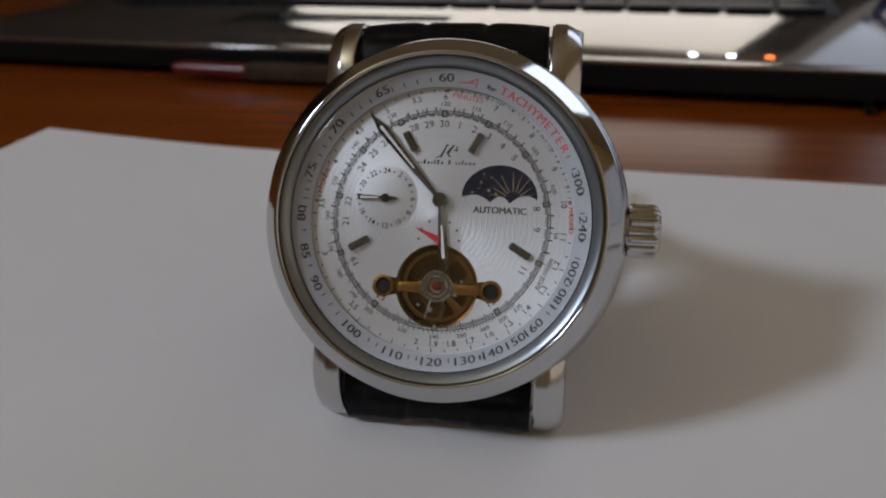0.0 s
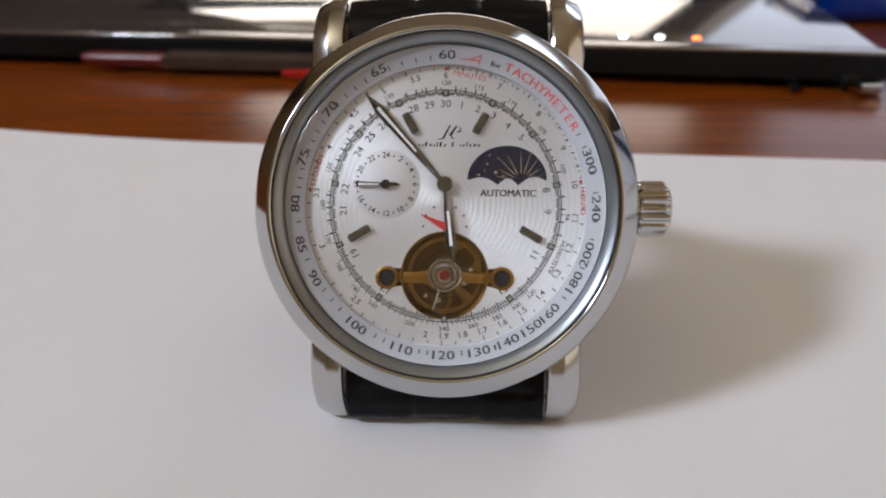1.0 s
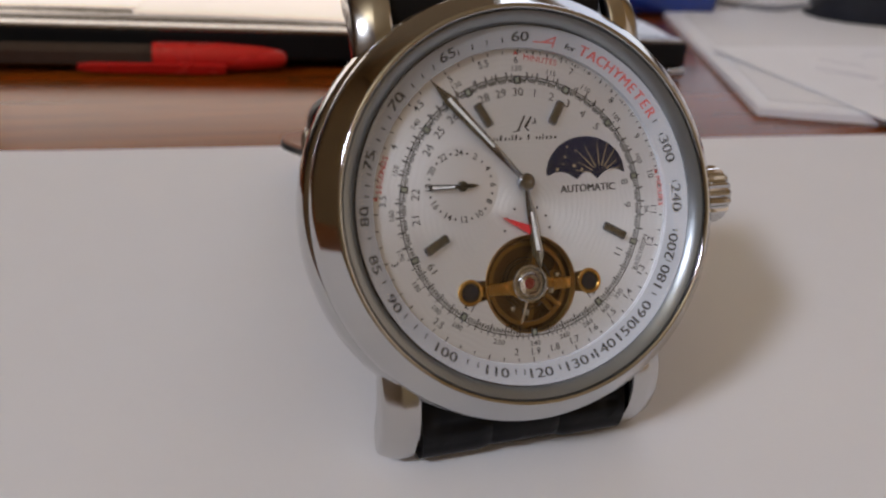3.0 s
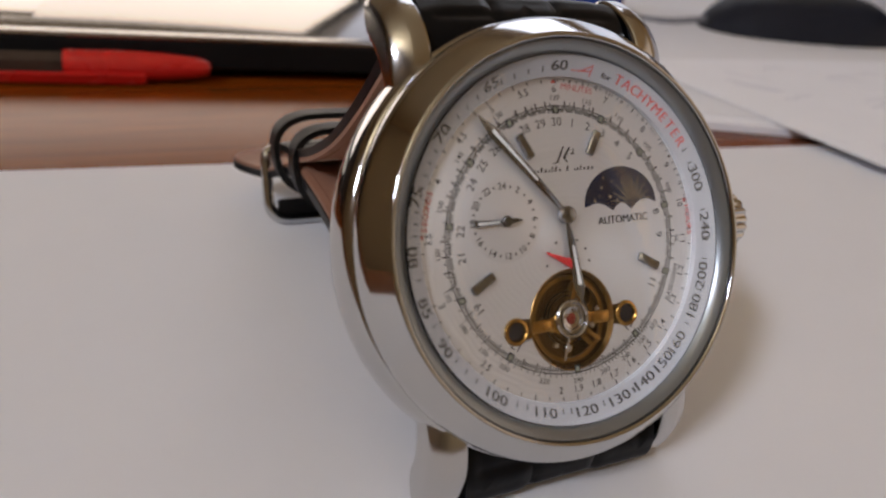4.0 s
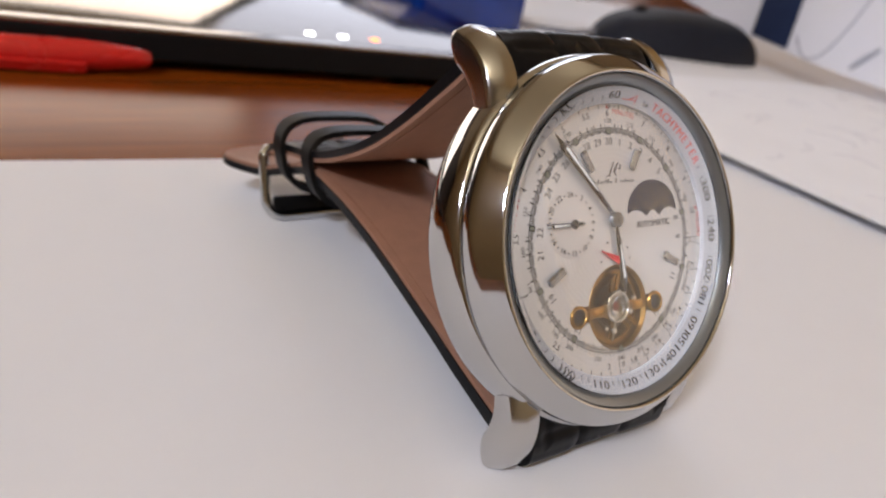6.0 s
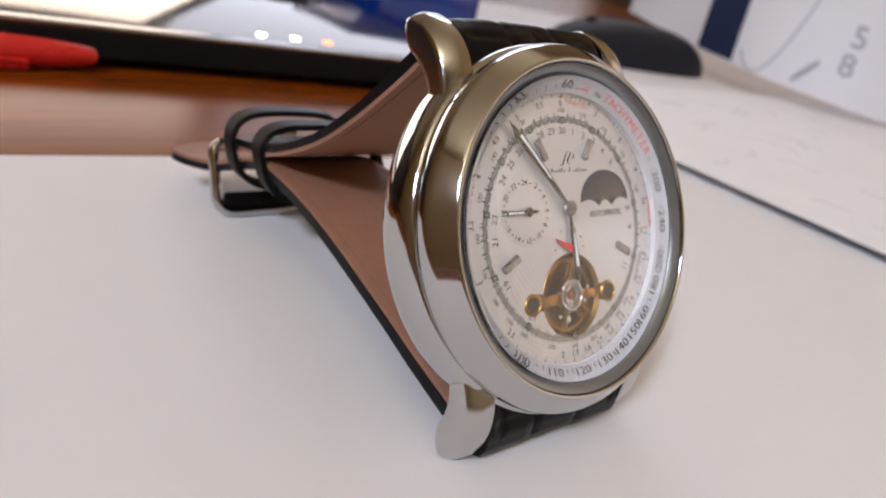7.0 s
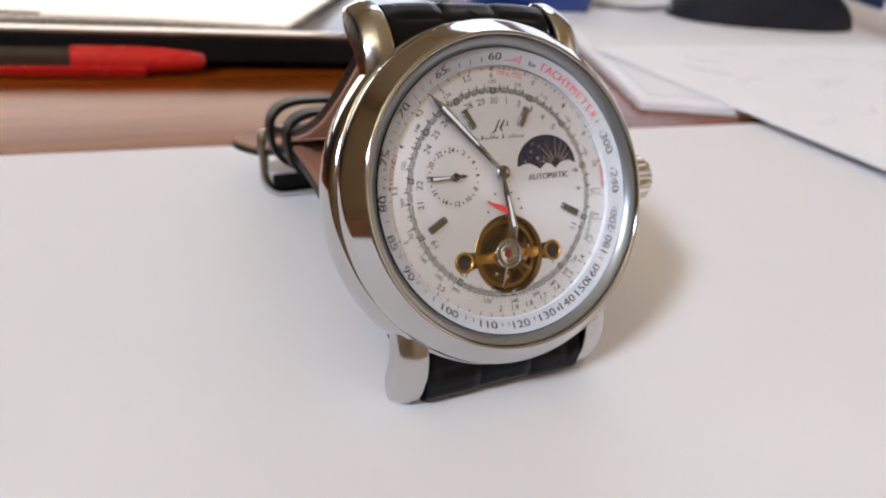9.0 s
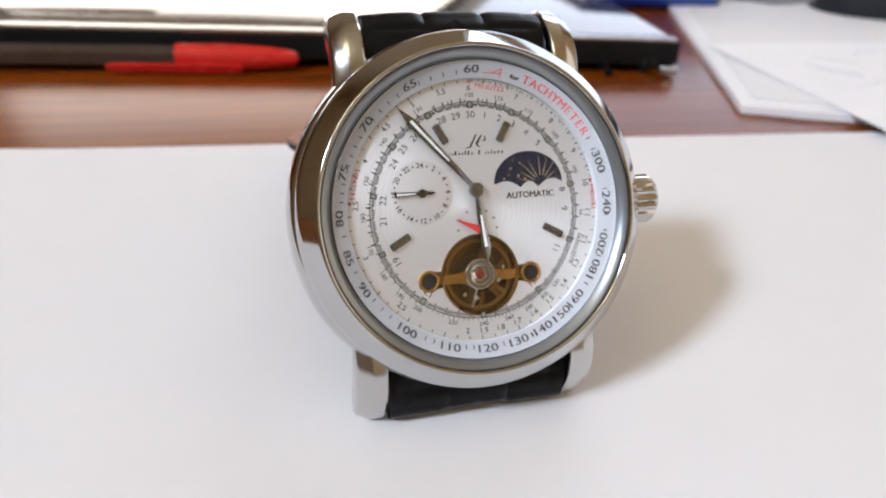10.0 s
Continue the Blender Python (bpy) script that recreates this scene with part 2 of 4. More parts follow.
PANEL_DARK = material("dark brown added panel", (0.07, 0.05, 0.04), 0.7, var=0.1, scale=8)
CEILING = material("warm yellow ceiling paint", (0.72, 0.56, 0.32), 0.9, var=0.03, scale=6)
FLOOR_MAT = material("dark wood floor", (0.10, 0.055, 0.03), 0.4, var=0.3, scale=12, stretch=(1, 8, 1))
WINDOW_WHITE = material("white window paint", (0.75, 0.75, 0.73), 0.4, var=0.03, scale=20)


# ---------------------------------------------------------------- mesh helpers (millimetres)
def mesh_of(name, bm, mat, smooth=35):
    bmesh.ops.transform(bm, matrix=Matrix.Scale(0.001, 4), verts=bm.verts)
    me = bpy.data.meshes.new(name)
    bm.to_mesh(me)
    bm.free()
    me.materials.append(mat)
    if smooth:
        me.polygons.foreach_set("use_smooth", [True] * len(me.polygons))
        me.set_sharp_from_angle(angle=radians(smooth))
    return me


def part(name, bm, mat, parent, label="", smooth=35):
    ob = new(name, mesh_of(name, bm, mat, smooth))
    ob.parent = parent
    return tagged(ob, label)


def thing(name, bm, mat, label, category, m=None, group="", kind="", smooth=35):
    ob = new(name, mesh_of(name, bm, mat, smooth))
    if m:
        ob.matrix_world = m
    return tagged(ob, label, category, group, kind)


def anchor(name, label, category, m=None, group="", kind=""):
    ob = new(name)
    ob.empty_display_size = 0.01
    if m:
        ob.matrix_world = m
    return tagged(ob, label, category, group, kind)


def lathe(profile, n=96, bm=None, centre=(0, 0)):
    """Turns (radius, height) pairs about z."""
    bm = bm or bmesh.new()
    rings = []
    for r, h in profile:
        if r < 1e-6:
            rings.append([bm.verts.new((centre[0], centre[1], h))])
        else:
            rings.append([bm.verts.new((centre[0] + r * math.cos(2 * math.pi * k / n), centre[1] + r * math.sin(2 * math.pi * k / n), h)) for k in range(n)])
    for a, b in zip(rings, rings[1:]):
        for k in range(n):
            j = (k + 1) % n
            if len(a) == 1 and len(b) == 1:
                continue
            if len(a) == 1:
                bm.faces.new((a[0], b[k], b[j]))
            elif len(b) == 1:
                bm.faces.new((a[k], a[j], b[0]))
            else:
                bm.faces.new((a[k], a[j], b[j], b[k]))
    bmesh.ops.recalc_face_normals(bm, faces=bm.faces)
    return bm


def prism(points, z0, z1, bm=None, bevel=0.0, m=None):
    """A flat outline raised from z0 to z1."""
    own = bmesh.new()
    low = [own.verts.new((x, y, z0)) for x, y in points]
    top = [own.verts.new((x, y, z1)) for x, y in points]
    own.faces.new(low[::-1])
    lid = own.faces.new(top)
    for k in range(len(points)):
        j = (k + 1) % len(points)
        own.faces.new((low[k], low[j], top[j], top[k]))
    bmesh.ops.recalc_face_normals(own, faces=own.faces)
    if bevel:
        bmesh.ops.bevel(own, geom=list(lid.edges), offset=bevel, segments=2, affect="EDGES", profile=0.5)
    if m:
        bmesh.ops.transform(own, matrix=m, verts=own.verts)
    return merged(bm, own)


def merged(bm, own):
    if bm is None:
        return own
    tmp = bpy.data.meshes.new("tmp")
    own.to_mesh(tmp)
    own.free()
    bm.from_mesh(tmp)
    bpy.data.meshes.remove(tmp)
    return bm


def box(sx, sy, sz, m=None, bevel=0.0, bm=None, segments=2):
    own = bmesh.new()
    bmesh.ops.create_cube(own, size=1, matrix=Matrix.Diagonal((sx, sy, sz, 1)))
    if bevel:
        bmesh.ops.bevel(own, geom=list(own.edges), offset=bevel, segments=segments, affect="EDGES", profile=0.5)
    if m:
        bmesh.ops.transform(own, matrix=m, verts=own.verts)
    return merged(bm, own)


def smooth_path(points, n):
    """Catmull-Rom through the points, n steps a span."""
    pts = [Vector(p) for p in points]
    pts = [2 * pts[0] - pts[1]] + pts + [2 * pts[-1] - pts[-2]]
    out = []
    for k in range(1, len(pts) - 2):
        p0, p1, p2, p3 = pts[k - 1:k + 3]
        for i in range(n):
            t = i / n
            out.append(0.5 * (2 * p1 + (p2 - p0) * t + (2 * p0 - 5 * p1 + 4 * p2 - p3) * t * t + (3 * p1 - p0 - 3 * p2 + p3) * t ** 3))
    return out + [pts[-2]]


def tube(points, radius, closed=False, sides=10, bm=None, flat=1.0):
    """A round rod along points; radius may be a number or a function of 0..1."""
    bm = bm or bmesh.new()
    pts = [Vector(p) for p in points]
    n, rings, up = len(pts), [], Vector((0.13, 0.31, 0.94))
    for k, p in enumerate(pts):
        a = pts[(k + 1) % n] if closed or k + 1 < n else p
        b = pts[k - 1] if closed or k > 0 else p
        way = (a - b).normalized()
        side = way.cross(up).normalized()
        top = side.cross(way).normalized()
        r = radius(k / (n - 1)) if callable(radius) else radius
        rings.append([bm.verts.new(p + r * (math.cos(2 * math.pi * i / sides) * side + flat * math.sin(2 * math.pi * i / sides) * top)) for i in range(sides)])
    for k in range(n if closed else n - 1):
        a, b = rings[k], rings[(k + 1) % n]
        for i in range(sides):
            j = (i + 1) % sides
            bm.faces.new((a[i], a[j], b[j], b[i]))
    if not closed:
        bm.faces.new(rings[0][::-1])
        bm.faces.new(rings[-1])
    bmesh.ops.recalc_face_normals(bm, faces=bm.faces)
    return bm


def emboss(run, x):
    """Depth of the grooves between crocodile cells, at a length along the strap and a place across it."""
    middle = abs(x) < 4.1
    row = (run + (3.0 if middle else 0.0)) % 6.0
    groove = max(math.exp(-(min(row, 6.0 - row) / 0.45) ** 2), math.exp(-((abs(x) - 4.1) / 0.5) ** 2))
    return 0.32 * groove * min(max((11.2 - abs(x)) / 1.2, 0), 1)


def band(path, half, low, high, crown=0.0, across=8, skew=lambda f: 0.0, cells=0):
    """A strip along a path in the y-z plane: half width, and offsets below and above along the path's normal, as functions of 0..1."""
    bm = bmesh.new()
    n, rows, run = len(path), [], 0.0
    for k, (y, z) in enumerate(path):
        y0, z0 = path[max(k - 1, 0)]
        run += math.hypot(y - y0, z - z0)
        y1, z1 = path[min(k + 1, n - 1)]
        d = math.hypot(y1 - y0, z1 - z0)
        ny, nz = -(z1 - z0) / d, (y1 - y0) / d
        f = k / (n - 1)
        h, lo, hi = half(f), low(f), high(f)
        row = []
        for i in range(across + 1):
            s = -1 + 2 * i / across
            o = hi + crown * (1 - s ** 4) - (emboss(run, h * s) if cells > 0 else 0)
            row.append(bm.verts.new((skew(f) + h * s, y + ny * o, z + nz * o)))
        for i in range(across + 1):
            s = 1 - 2 * i / across
            o = lo + (emboss(run, h * s) if cells < 0 else 0)
            row.append(bm.verts.new((skew(f) + h * s, y + ny * o, z + nz * o)))
        rows.append(row)
    m = len(rows[0])
    for a, b in zip(rows, rows[1:]):
        for i in range(m):
            j = (i + 1) % m
            bm.faces.new((a[i], a[j], b[j], b[i]))
    bm.faces.new(rows[0][::-1])
    bm.faces.new(rows[-1])
    bmesh.ops.recalc_face_normals(bm, faces=bm.faces)
    return bm


GLYPHS = {}


def glyphs(text, size, m, bm=None, wide=1.0, weight=0.012):
    """Built-in font letters as flat mesh, centred, size = cap height."""
    if (text, weight) not in GLYPHS:
        cu = bpy.data.curves.new("text", "FONT")
        cu.body, cu.align_x, cu.align_y, cu.size, cu.resolution_u, cu.offset = text, "CENTER", "CENTER", 1.0, 3, weight
        ob = new("text", cu)
        bpy.context.view_layer.update()
        me = bpy.data.meshes.new_from_object(ob.evaluated_get(bpy.context.evaluated_depsgraph_get()))
        bpy.data.objects.remove(ob)
        bpy.data.curves.remove(cu)
        GLYPHS[text, weight] = me
    own = bmesh.new()
    own.from_mesh(GLYPHS[text, weight])
    s = size / 0.72
    bmesh.ops.transform(own, matrix=m @ Matrix.Diagonal((s * wide, s, s, 1)), verts=own.verts)
    return merged(bm, own)


# ---------------------------------------------------------------- the room and the desk
ROOM = (-1.45, 2.2, -2.6, 1.3, -0.74, 1.75)
X0, X1, Y0, Y1, Z0, Z1 = (1000 * v for v in ROOM)


def slab(x0, x1, y0, y1, z0, z1, bm=None):
    return box(x1 - x0, y1 - y0, z1 - z0, Matrix.Translation(((x0 + x1) / 2, (y0 + y1) / 2, (z0 + z1) / 2)), bm=bm)


thing("floor", slab(X0, X1, Y0, Y1, Z0 - 100, Z0), FLOOR_MAT, "dark wooden floor of the room", "floor", kind="structure")
thing("ceiling", slab(X0, X1, Y0, Y1, Z1, Z1 + 100), CEILING, "plain warm yellow painted ceiling", "ceiling", kind="structure")
bx0, bx1, bz0, bz1 = 1000 * BACK_X0, 1000 * BACK_X1, 1000 * BACK_Z0, 1000 * BACK_Z1
bm = slab(X0 - 120, bx0, Y1, Y1 + 120, Z0 - 100, Z1 + 100)
slab(bx1, X1 + 120, Y1, Y1 + 120, Z0 - 100, Z1 + 100, bm)
slab(bx0, bx1, Y1, Y1 + 120, Z0 - 100, bz0, bm)
slab(bx0, bx1, Y1, Y1 + 120, bz1, 1000 * FILL_Z0, bm)
slab(bx0, bx1, Y1, Y1 + 120, 1000 * FILL_Z1, Z1 + 100, bm)
thing("wall_north", bm, WALL, "warm tan painted wall behind the desk", "wall", kind="structure")
# unseen panelling added so low reflections in the steel stay dark
bm = slab(X0 + 20, bx0 - 1, Y1 - 18, Y1 - 1, Z0, 620)
slab(bx0 - 1, bx1 + 1, Y1 - 18, Y1 - 1, Z0, bz0 - 4, bm)
slab(bx1 + 1, X1 - 21, Y1 - 18, Y1 - 1, Z0, 620, bm)
thing("wainscot", bm, PANEL_DARK, "unseen dark brown wainscot, added to keep low reflections dark", "wainscot", kind="structure")
thing("wall_south", slab(X0 - 120, X1 + 120, Y0 - 120, Y0, Z0 - 100, Z1 + 100), WALL_SAND, "sandy yellow painted wall", "wall", kind="structure")
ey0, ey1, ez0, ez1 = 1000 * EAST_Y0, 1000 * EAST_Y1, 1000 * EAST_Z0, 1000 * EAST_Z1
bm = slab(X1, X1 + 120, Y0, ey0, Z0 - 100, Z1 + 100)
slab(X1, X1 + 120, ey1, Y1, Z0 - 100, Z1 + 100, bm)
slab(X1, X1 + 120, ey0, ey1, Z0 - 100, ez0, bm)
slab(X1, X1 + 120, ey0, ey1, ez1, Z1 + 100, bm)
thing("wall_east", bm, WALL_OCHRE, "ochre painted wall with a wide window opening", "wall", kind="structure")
wy0, wy1, wz0, wz1 = 1000 * WIN_Y0, 1000 * WIN_Y1, 1000 * WIN_Z0, 1000 * WIN_Z1
bm = slab(X0 - 120, X0, Y0, wy0, Z0 - 100, Z1 + 100)
slab(X0 - 120, X0, wy1, Y1, Z0 - 100, Z1 + 100, bm)
slab(X0 - 120, X0, wy0, wy1, Z0 - 100, wz0, bm)
slab(X0 - 120, X0, wy0, wy1, wz1, Z1 + 100, bm)
thing("wall_west", bm, WALL, "warm tan painted wall with a window opening", "wall", kind="structure")
window = anchor("window_1", "white framed window letting daylight in", "window", kind="structure")
for a, b, c, d in ((wy0, wy1, wz0, wz0 + 50), (wy0, wy1, wz1 - 50, wz1), (wy0, wy0 + 50, wz0 + 50, wz1 - 50), (wy1 - 50, wy1, wz0 + 50, wz1 - 50)):
    part("window_frame", slab(X0 + 1, X0 + 20, a, b, c, d), WINDOW_WHITE, window)

for name, z0, z1, label in (("window_2", bz0, bz1, "white framed window behind the desk"), ("fill_window", 1000 * FILL_Z0, 1000 * FILL_Z1, "unseen white framed upper window, added to brighten the papers")):
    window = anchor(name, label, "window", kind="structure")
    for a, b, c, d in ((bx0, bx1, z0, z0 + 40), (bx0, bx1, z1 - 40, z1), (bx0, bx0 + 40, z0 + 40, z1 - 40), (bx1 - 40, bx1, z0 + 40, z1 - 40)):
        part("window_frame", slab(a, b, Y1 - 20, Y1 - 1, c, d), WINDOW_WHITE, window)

window = anchor("window_3", "unseen wide white framed window, added in the ochre wall for warm fill", "window", kind="structure")
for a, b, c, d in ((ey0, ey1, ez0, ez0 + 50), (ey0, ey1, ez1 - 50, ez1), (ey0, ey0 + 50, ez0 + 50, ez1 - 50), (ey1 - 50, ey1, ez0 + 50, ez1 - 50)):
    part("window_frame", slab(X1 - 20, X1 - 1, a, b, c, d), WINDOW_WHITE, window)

desk = anchor("desk", "varnished orange-brown wooden desk with a glossy top", "desk")
part("desktop", box(1700, 1150, 28, Matrix.Translation((150, 350, -14.27)), 3), WOOD, desk)
for sx in (-660, 960):
    for sy in (-170, 880):
        part("leg", box(60, 60, 712, Matrix.Translation((sx, sy, -384.27)), 4), WOOD, desk)

# sheets of paper
def sheet(x, y, w, d, turn, z, thick, lift, mat, name, label, group=""):
    """A sheet or pad with gentle waves; its origin is the front left corner."""
    nx, ny = 30, 24
    bm = bmesh.new()
    tops, lows = [], []
    for j in range(ny + 1):
        ta, la = [], []
        for i in range(nx + 1):
            u, v = i / nx, j / ny
            h = lift(u, v)
            px, py = w * u, d * v
            ta.append(bm.verts.new((px, py, thick + h)))
            la.append(bm.verts.new((px, py, h)))
        tops.append(ta)
        lows.append(la)
    for j in range(ny):
        for i in range(nx):
            bm.faces.new((tops[j][i], tops[j][i + 1], tops[j + 1][i + 1], tops[j + 1][i]))
            bm.faces.new((lows[j][i], lows[j + 1][i], lows[j + 1][i + 1], lows[j][i + 1]))
    for i in range(nx):
        bm.faces.new((lows[0][i], lows[0][i + 1], tops[0][i + 1], tops[0][i]))
        bm.faces.new((lows[ny][i + 1], lows[ny][i], tops[ny][i], tops[ny][i + 1]))
    for j in range(ny):
        bm.faces.new((lows[j + 1][0], lows[j][0], tops[j][0], tops[j + 1][0]))
        bm.faces.new((lows[j][nx], lows[j + 1][nx], tops[j + 1][nx], tops[j][nx]))
    bmesh.ops.recalc_face_normals(bm, faces=bm.faces)
    return thing(name, bm, mat, label, "paper", pose(x / 1000, y / 1000, z / 1000, 0, 0, turn), group)


# the A4 sheet under the watch
corner_lift = lambda u, v: 3.0 * max(1 - u / 0.24, 0) ** 1.7 * max((v - 0.45) / 0.55, 0) ** 1.5
sheet(-157.2, -93.2, 345, 210, -4.3, -0.25, 0.25, corner_lift, PAPER, "paper_sheet", "blank white office paper on the desk, one corner slightly raised")

# ---------------------------------------------------------------- the wristwatch (local: x right, y to 12 o'clock, z out of the dial)
WATCH = pose(0, 0, 0.0277, 65.5, 0, 0)
TO_WATCH = Matrix.Scale(1000, 4) @ WATCH.inverted() @ Matrix.Scale(0.001, 4)
watch = anchor("wristwatch", "steel automatic wristwatch with black crocodile strap, standing on paper", "watch", WATCH)


def from_world(bm):
    bmesh.ops.transform(bm, matrix=TO_WATCH, verts=bm.verts)
    return bm


def at_angle(deg, r, z=0.0, inward=False, tilt=0.0, about=(0.0, 0.0)):
    """The place at a clock angle and radius, with letters standing tops outward (or inward)."""
    a = radians(deg)
    m = Matrix.Translation((about[0] + r * math.sin(a), about[1] + r * math.cos(a), z)) @ Matrix.Rotation(-a, 4, "Z") @ Matrix.Rotation(radians(tilt), 4, "X")
    return m @ Matrix.Rotation(math.pi, 4, "Z") if inward else m


PIVOT = (0.0, 2.55)
RING = 13.15

# case, bezel, back
part("case_body", lathe([(19.6, -1.3), (21.7, -1.3), (22.3, -1.36), (22.7, -1.62), (23.0, -2.3), (23.2, -3.4), (23.28, -4.6), (23.2, -5.5), (22.9, -6.5), (22.2, -7.7), (20.9, -8.8), (18.6, -9.5), (16.0, -9.8), (0, -9.8)], 192), STEEL, watch, "polished steel case middle")
bezel = part("bezel", lathe([(19.84, 1.0), (19.84, 2.9), (19.88, 3.06), (19.97, 3.17), (20.1, 3.22), (20.26, 3.2), (20.38, 3.12), (20.46, 3.02), (22.06, 1.16), (22.2, 0.96), (22.38, 0.66), (22.5, 0.32), (22.55, 0.0), (22.55, -0.6), (22.48, -0.82), (22.3, -0.95), (21.9, -1.02), (19.6, -1.04)], 192), STEEL, watch, "polished stepped steel bezel")
part("case_gap", lathe([(21.2, -1.32), (21.85, -1.31), (21.85, -1.03), (21.2, -1.02)], 144), BLACK_EDGE, bezel, "dark joint between bezel and case")
part("bezel_groove", lathe([(18.56, 1.2), (18.56, 1.86), (18.62, 1.98), (19.62, 2.78), (19.72, 2.8), (19.78, 2.72), (19.83, 2.5), (19.83, 1.2)], 144), SLATE, bezel, "slate grey sloping ring inside the bezel")
part("crystal_gasket", lathe([(18.44, 1.5), (18.44, 1.92), (18.57, 1.94), (18.57, 1.5), (18.44, 1.5)], 96), DARK_STEEL, bezel, "dark ring round the crystal")
crystal = part("crystal", lathe([(0, 2.36), (9, 2.345), (17.9, 2.3), (18.25, 2.26), (18.43, 2.16), (18.43, 1.9), (18.3, 1.86), (9, 1.9), (0, 1.91)], 128), CRYSTAL, watch, "clear slightly domed crystal")
crystal.visible_shadow = False


def lug(sx, sy):
    """A broad horn from the case to the strap bar, its tip bent back, its outer half rounded off."""
    outline = [(15.0, -1.9), (17.6, -1.35), (20.4, -1.55), (22.8, -2.55), (24.8, -4.2), (26.2, -6.1), (26.75, -7.7), (26.3, -8.9), (25.0, -9.45), (23.2, -9.3), (21.6, -8.6), (20.2, -7.3), (18.4, -6.3), (16.6, -5.9), (15.0, -5.7), (14.6, -3.8)]
    ring = outline[-2:] + outline + outline[:2]
    side = []
    for k in range(2, len(ring) - 2):
        p0, p1, p2, p3 = (Vector(p) for p in ring[k - 1:k + 3])
        for t in (0.0, 0.34, 0.67):
            side.append(0.5 * (2 * p1 + (p2 - p0) * t + (2 * p0 - 5 * p1 + 4 * p2 - p3) * t * t + (3 * p1 - p0 - 3 * p2 + p3) * t ** 3))
    n = len(side)
    ways = [(side[(k + 1) % n] - side[k - 1]).normalized() for k in range(n)]
    bm = bmesh.new()
    loops = []
    for u, inset in ((12.42, 0.3), (12.5, 0.1), (12.7, 0.0), (14.3, 0.0), (14.42, 0.04), (15.95, 0.72), (16.2, 0.95), (16.36, 1.3), (16.38, 1.6)):
        loops.append([bm.verts.new((sx * u, sy * (p.x + inset * w.y), p.y - inset * w.x)) for p, w in zip(side, ways)])
    for a, b in zip(loops, loops[1:]):
        for k in range(n):
            bm.faces.new((a[k], a[(k + 1) % n], b[(k + 1) % n], b[k]))
    bm.faces.new(loops[0][::-1])
    bm.faces.new(loops[-1])
    bmesh.ops.recalc_face_normals(bm, faces=bm.faces)
    return part("lug", bm, STEEL_LUG, watch, smooth=21)


for sx in (-1, 1):
    for sy in (-1, 1):
        lug(sx, sy)

# crown with flutes
def crown():
    n = 72
    bm = bmesh.new()
    rings = []
    for h, r, flute in ((22.2, 2.6, 0), (22.9, 2.7, 0), (22.95, 3.2, 0), (23.25, 3.4, 0.26), (25.9, 3.4, 0.26), (26.4, 3.1, 0.2), (26.75, 2.5, 0), (26.9, 1.6, 0)):
        rings.append([bm.verts.new((h, (r - flute * (k % 4 in (0, 1))) * math.cos(2 * math.pi * k / n), (r - flute * (k % 4 in (0, 1))) * math.sin(2 * math.pi * k / n) - 4.0)) for k in range(n)])
    for a, b in zip(rings, rings[1:]):
        for k in range(n):
            bm.faces.new((a[k], a[(k + 1) % n], b[(k + 1) % n], b[k]))
    bm.faces.new(rings[0])
    bm.faces.new(rings[-1])
    bmesh.ops.recalc_face_normals(bm, faces=bm.faces)
    return part("crown", bm, STEEL_LUG, watch, "fluted steel winding crown", smooth=25)


crown()

# dial plate with the keyhole opening for the balance
HOLE = (0.0, -8.1)


def dial_plate():
    """A disc whose opening is a round window with two small round ears."""
    n = 200
    inner = []
    for k in range(n):
        a = 2 * math.pi * k / n
        best = 5.0
        for ex in (-6.75, 6.75):
            px, py, r = ex, -0.3, 1.35
            c, s = math.cos(a), math.sin(a)
            b = px * c + py * s
            q = b * b - (px * px + py * py - r * r)
            if q > 0 and b > 0:
                best = max(best, b + math.sqrt(q))
        inner.append((HOLE[0] + best * math.cos(a), HOLE[1] + best * math.sin(a)))
    bm = bmesh.new()
    vi = [bm.verts.new((x, y, 0)) for x, y in inner]
    vd = [bm.verts.new((x, y, -0.5)) for x, y in inner]
    edges = [bm.edges.new((vi[k], vi[(k + 1) % n])) for k in range(n)]
    ring = [(16.6 * math.cos(2 * math.pi * k / n), 16.6 * math.sin(2 * math.pi * k / n)) for k in range(n)]
    vo = [bm.verts.new((x, y, 0)) for x, y in ring]
    edges += [bm.edges.new((vo[k], vo[(k + 1) % n])) for k in range(n)]
    bmesh.ops.triangle_fill(bm, use_beauty=True, use_dissolve=False, edges=edges)
    for k in range(n):
        bm.faces.new((vi[k], vi[(k + 1) % n], vd[(k + 1) % n], vd[k]))
    bmesh.ops.recalc_face_normals(bm, faces=bm.faces)
    for f in bm.faces:
        if abs(f.normal.z) > 0.9 and f.normal.z < 0:
            f.normal_flip()
    return bm


dial = part("dial", dial_plate(), DIAL, watch, "silver-white guilloche dial with an open balance", smooth=0)
flange = part("flange_ring", lathe([(16.3, 0.01), (16.3, 0.62), (16.36, 0.72), (16.46, 0.76), (18.55, 1.66), (18.55, 1.2)], 144), FLANGE, watch, "sloping silver ring with a tachymeter scale")
TILT_F = 23.3


def on_flange(deg, r, inward=False):
    h = 0.76 + (r - 16.46) * 0.43 + 0.02
    return at_angle(deg, r, h, inward, TILT_F)


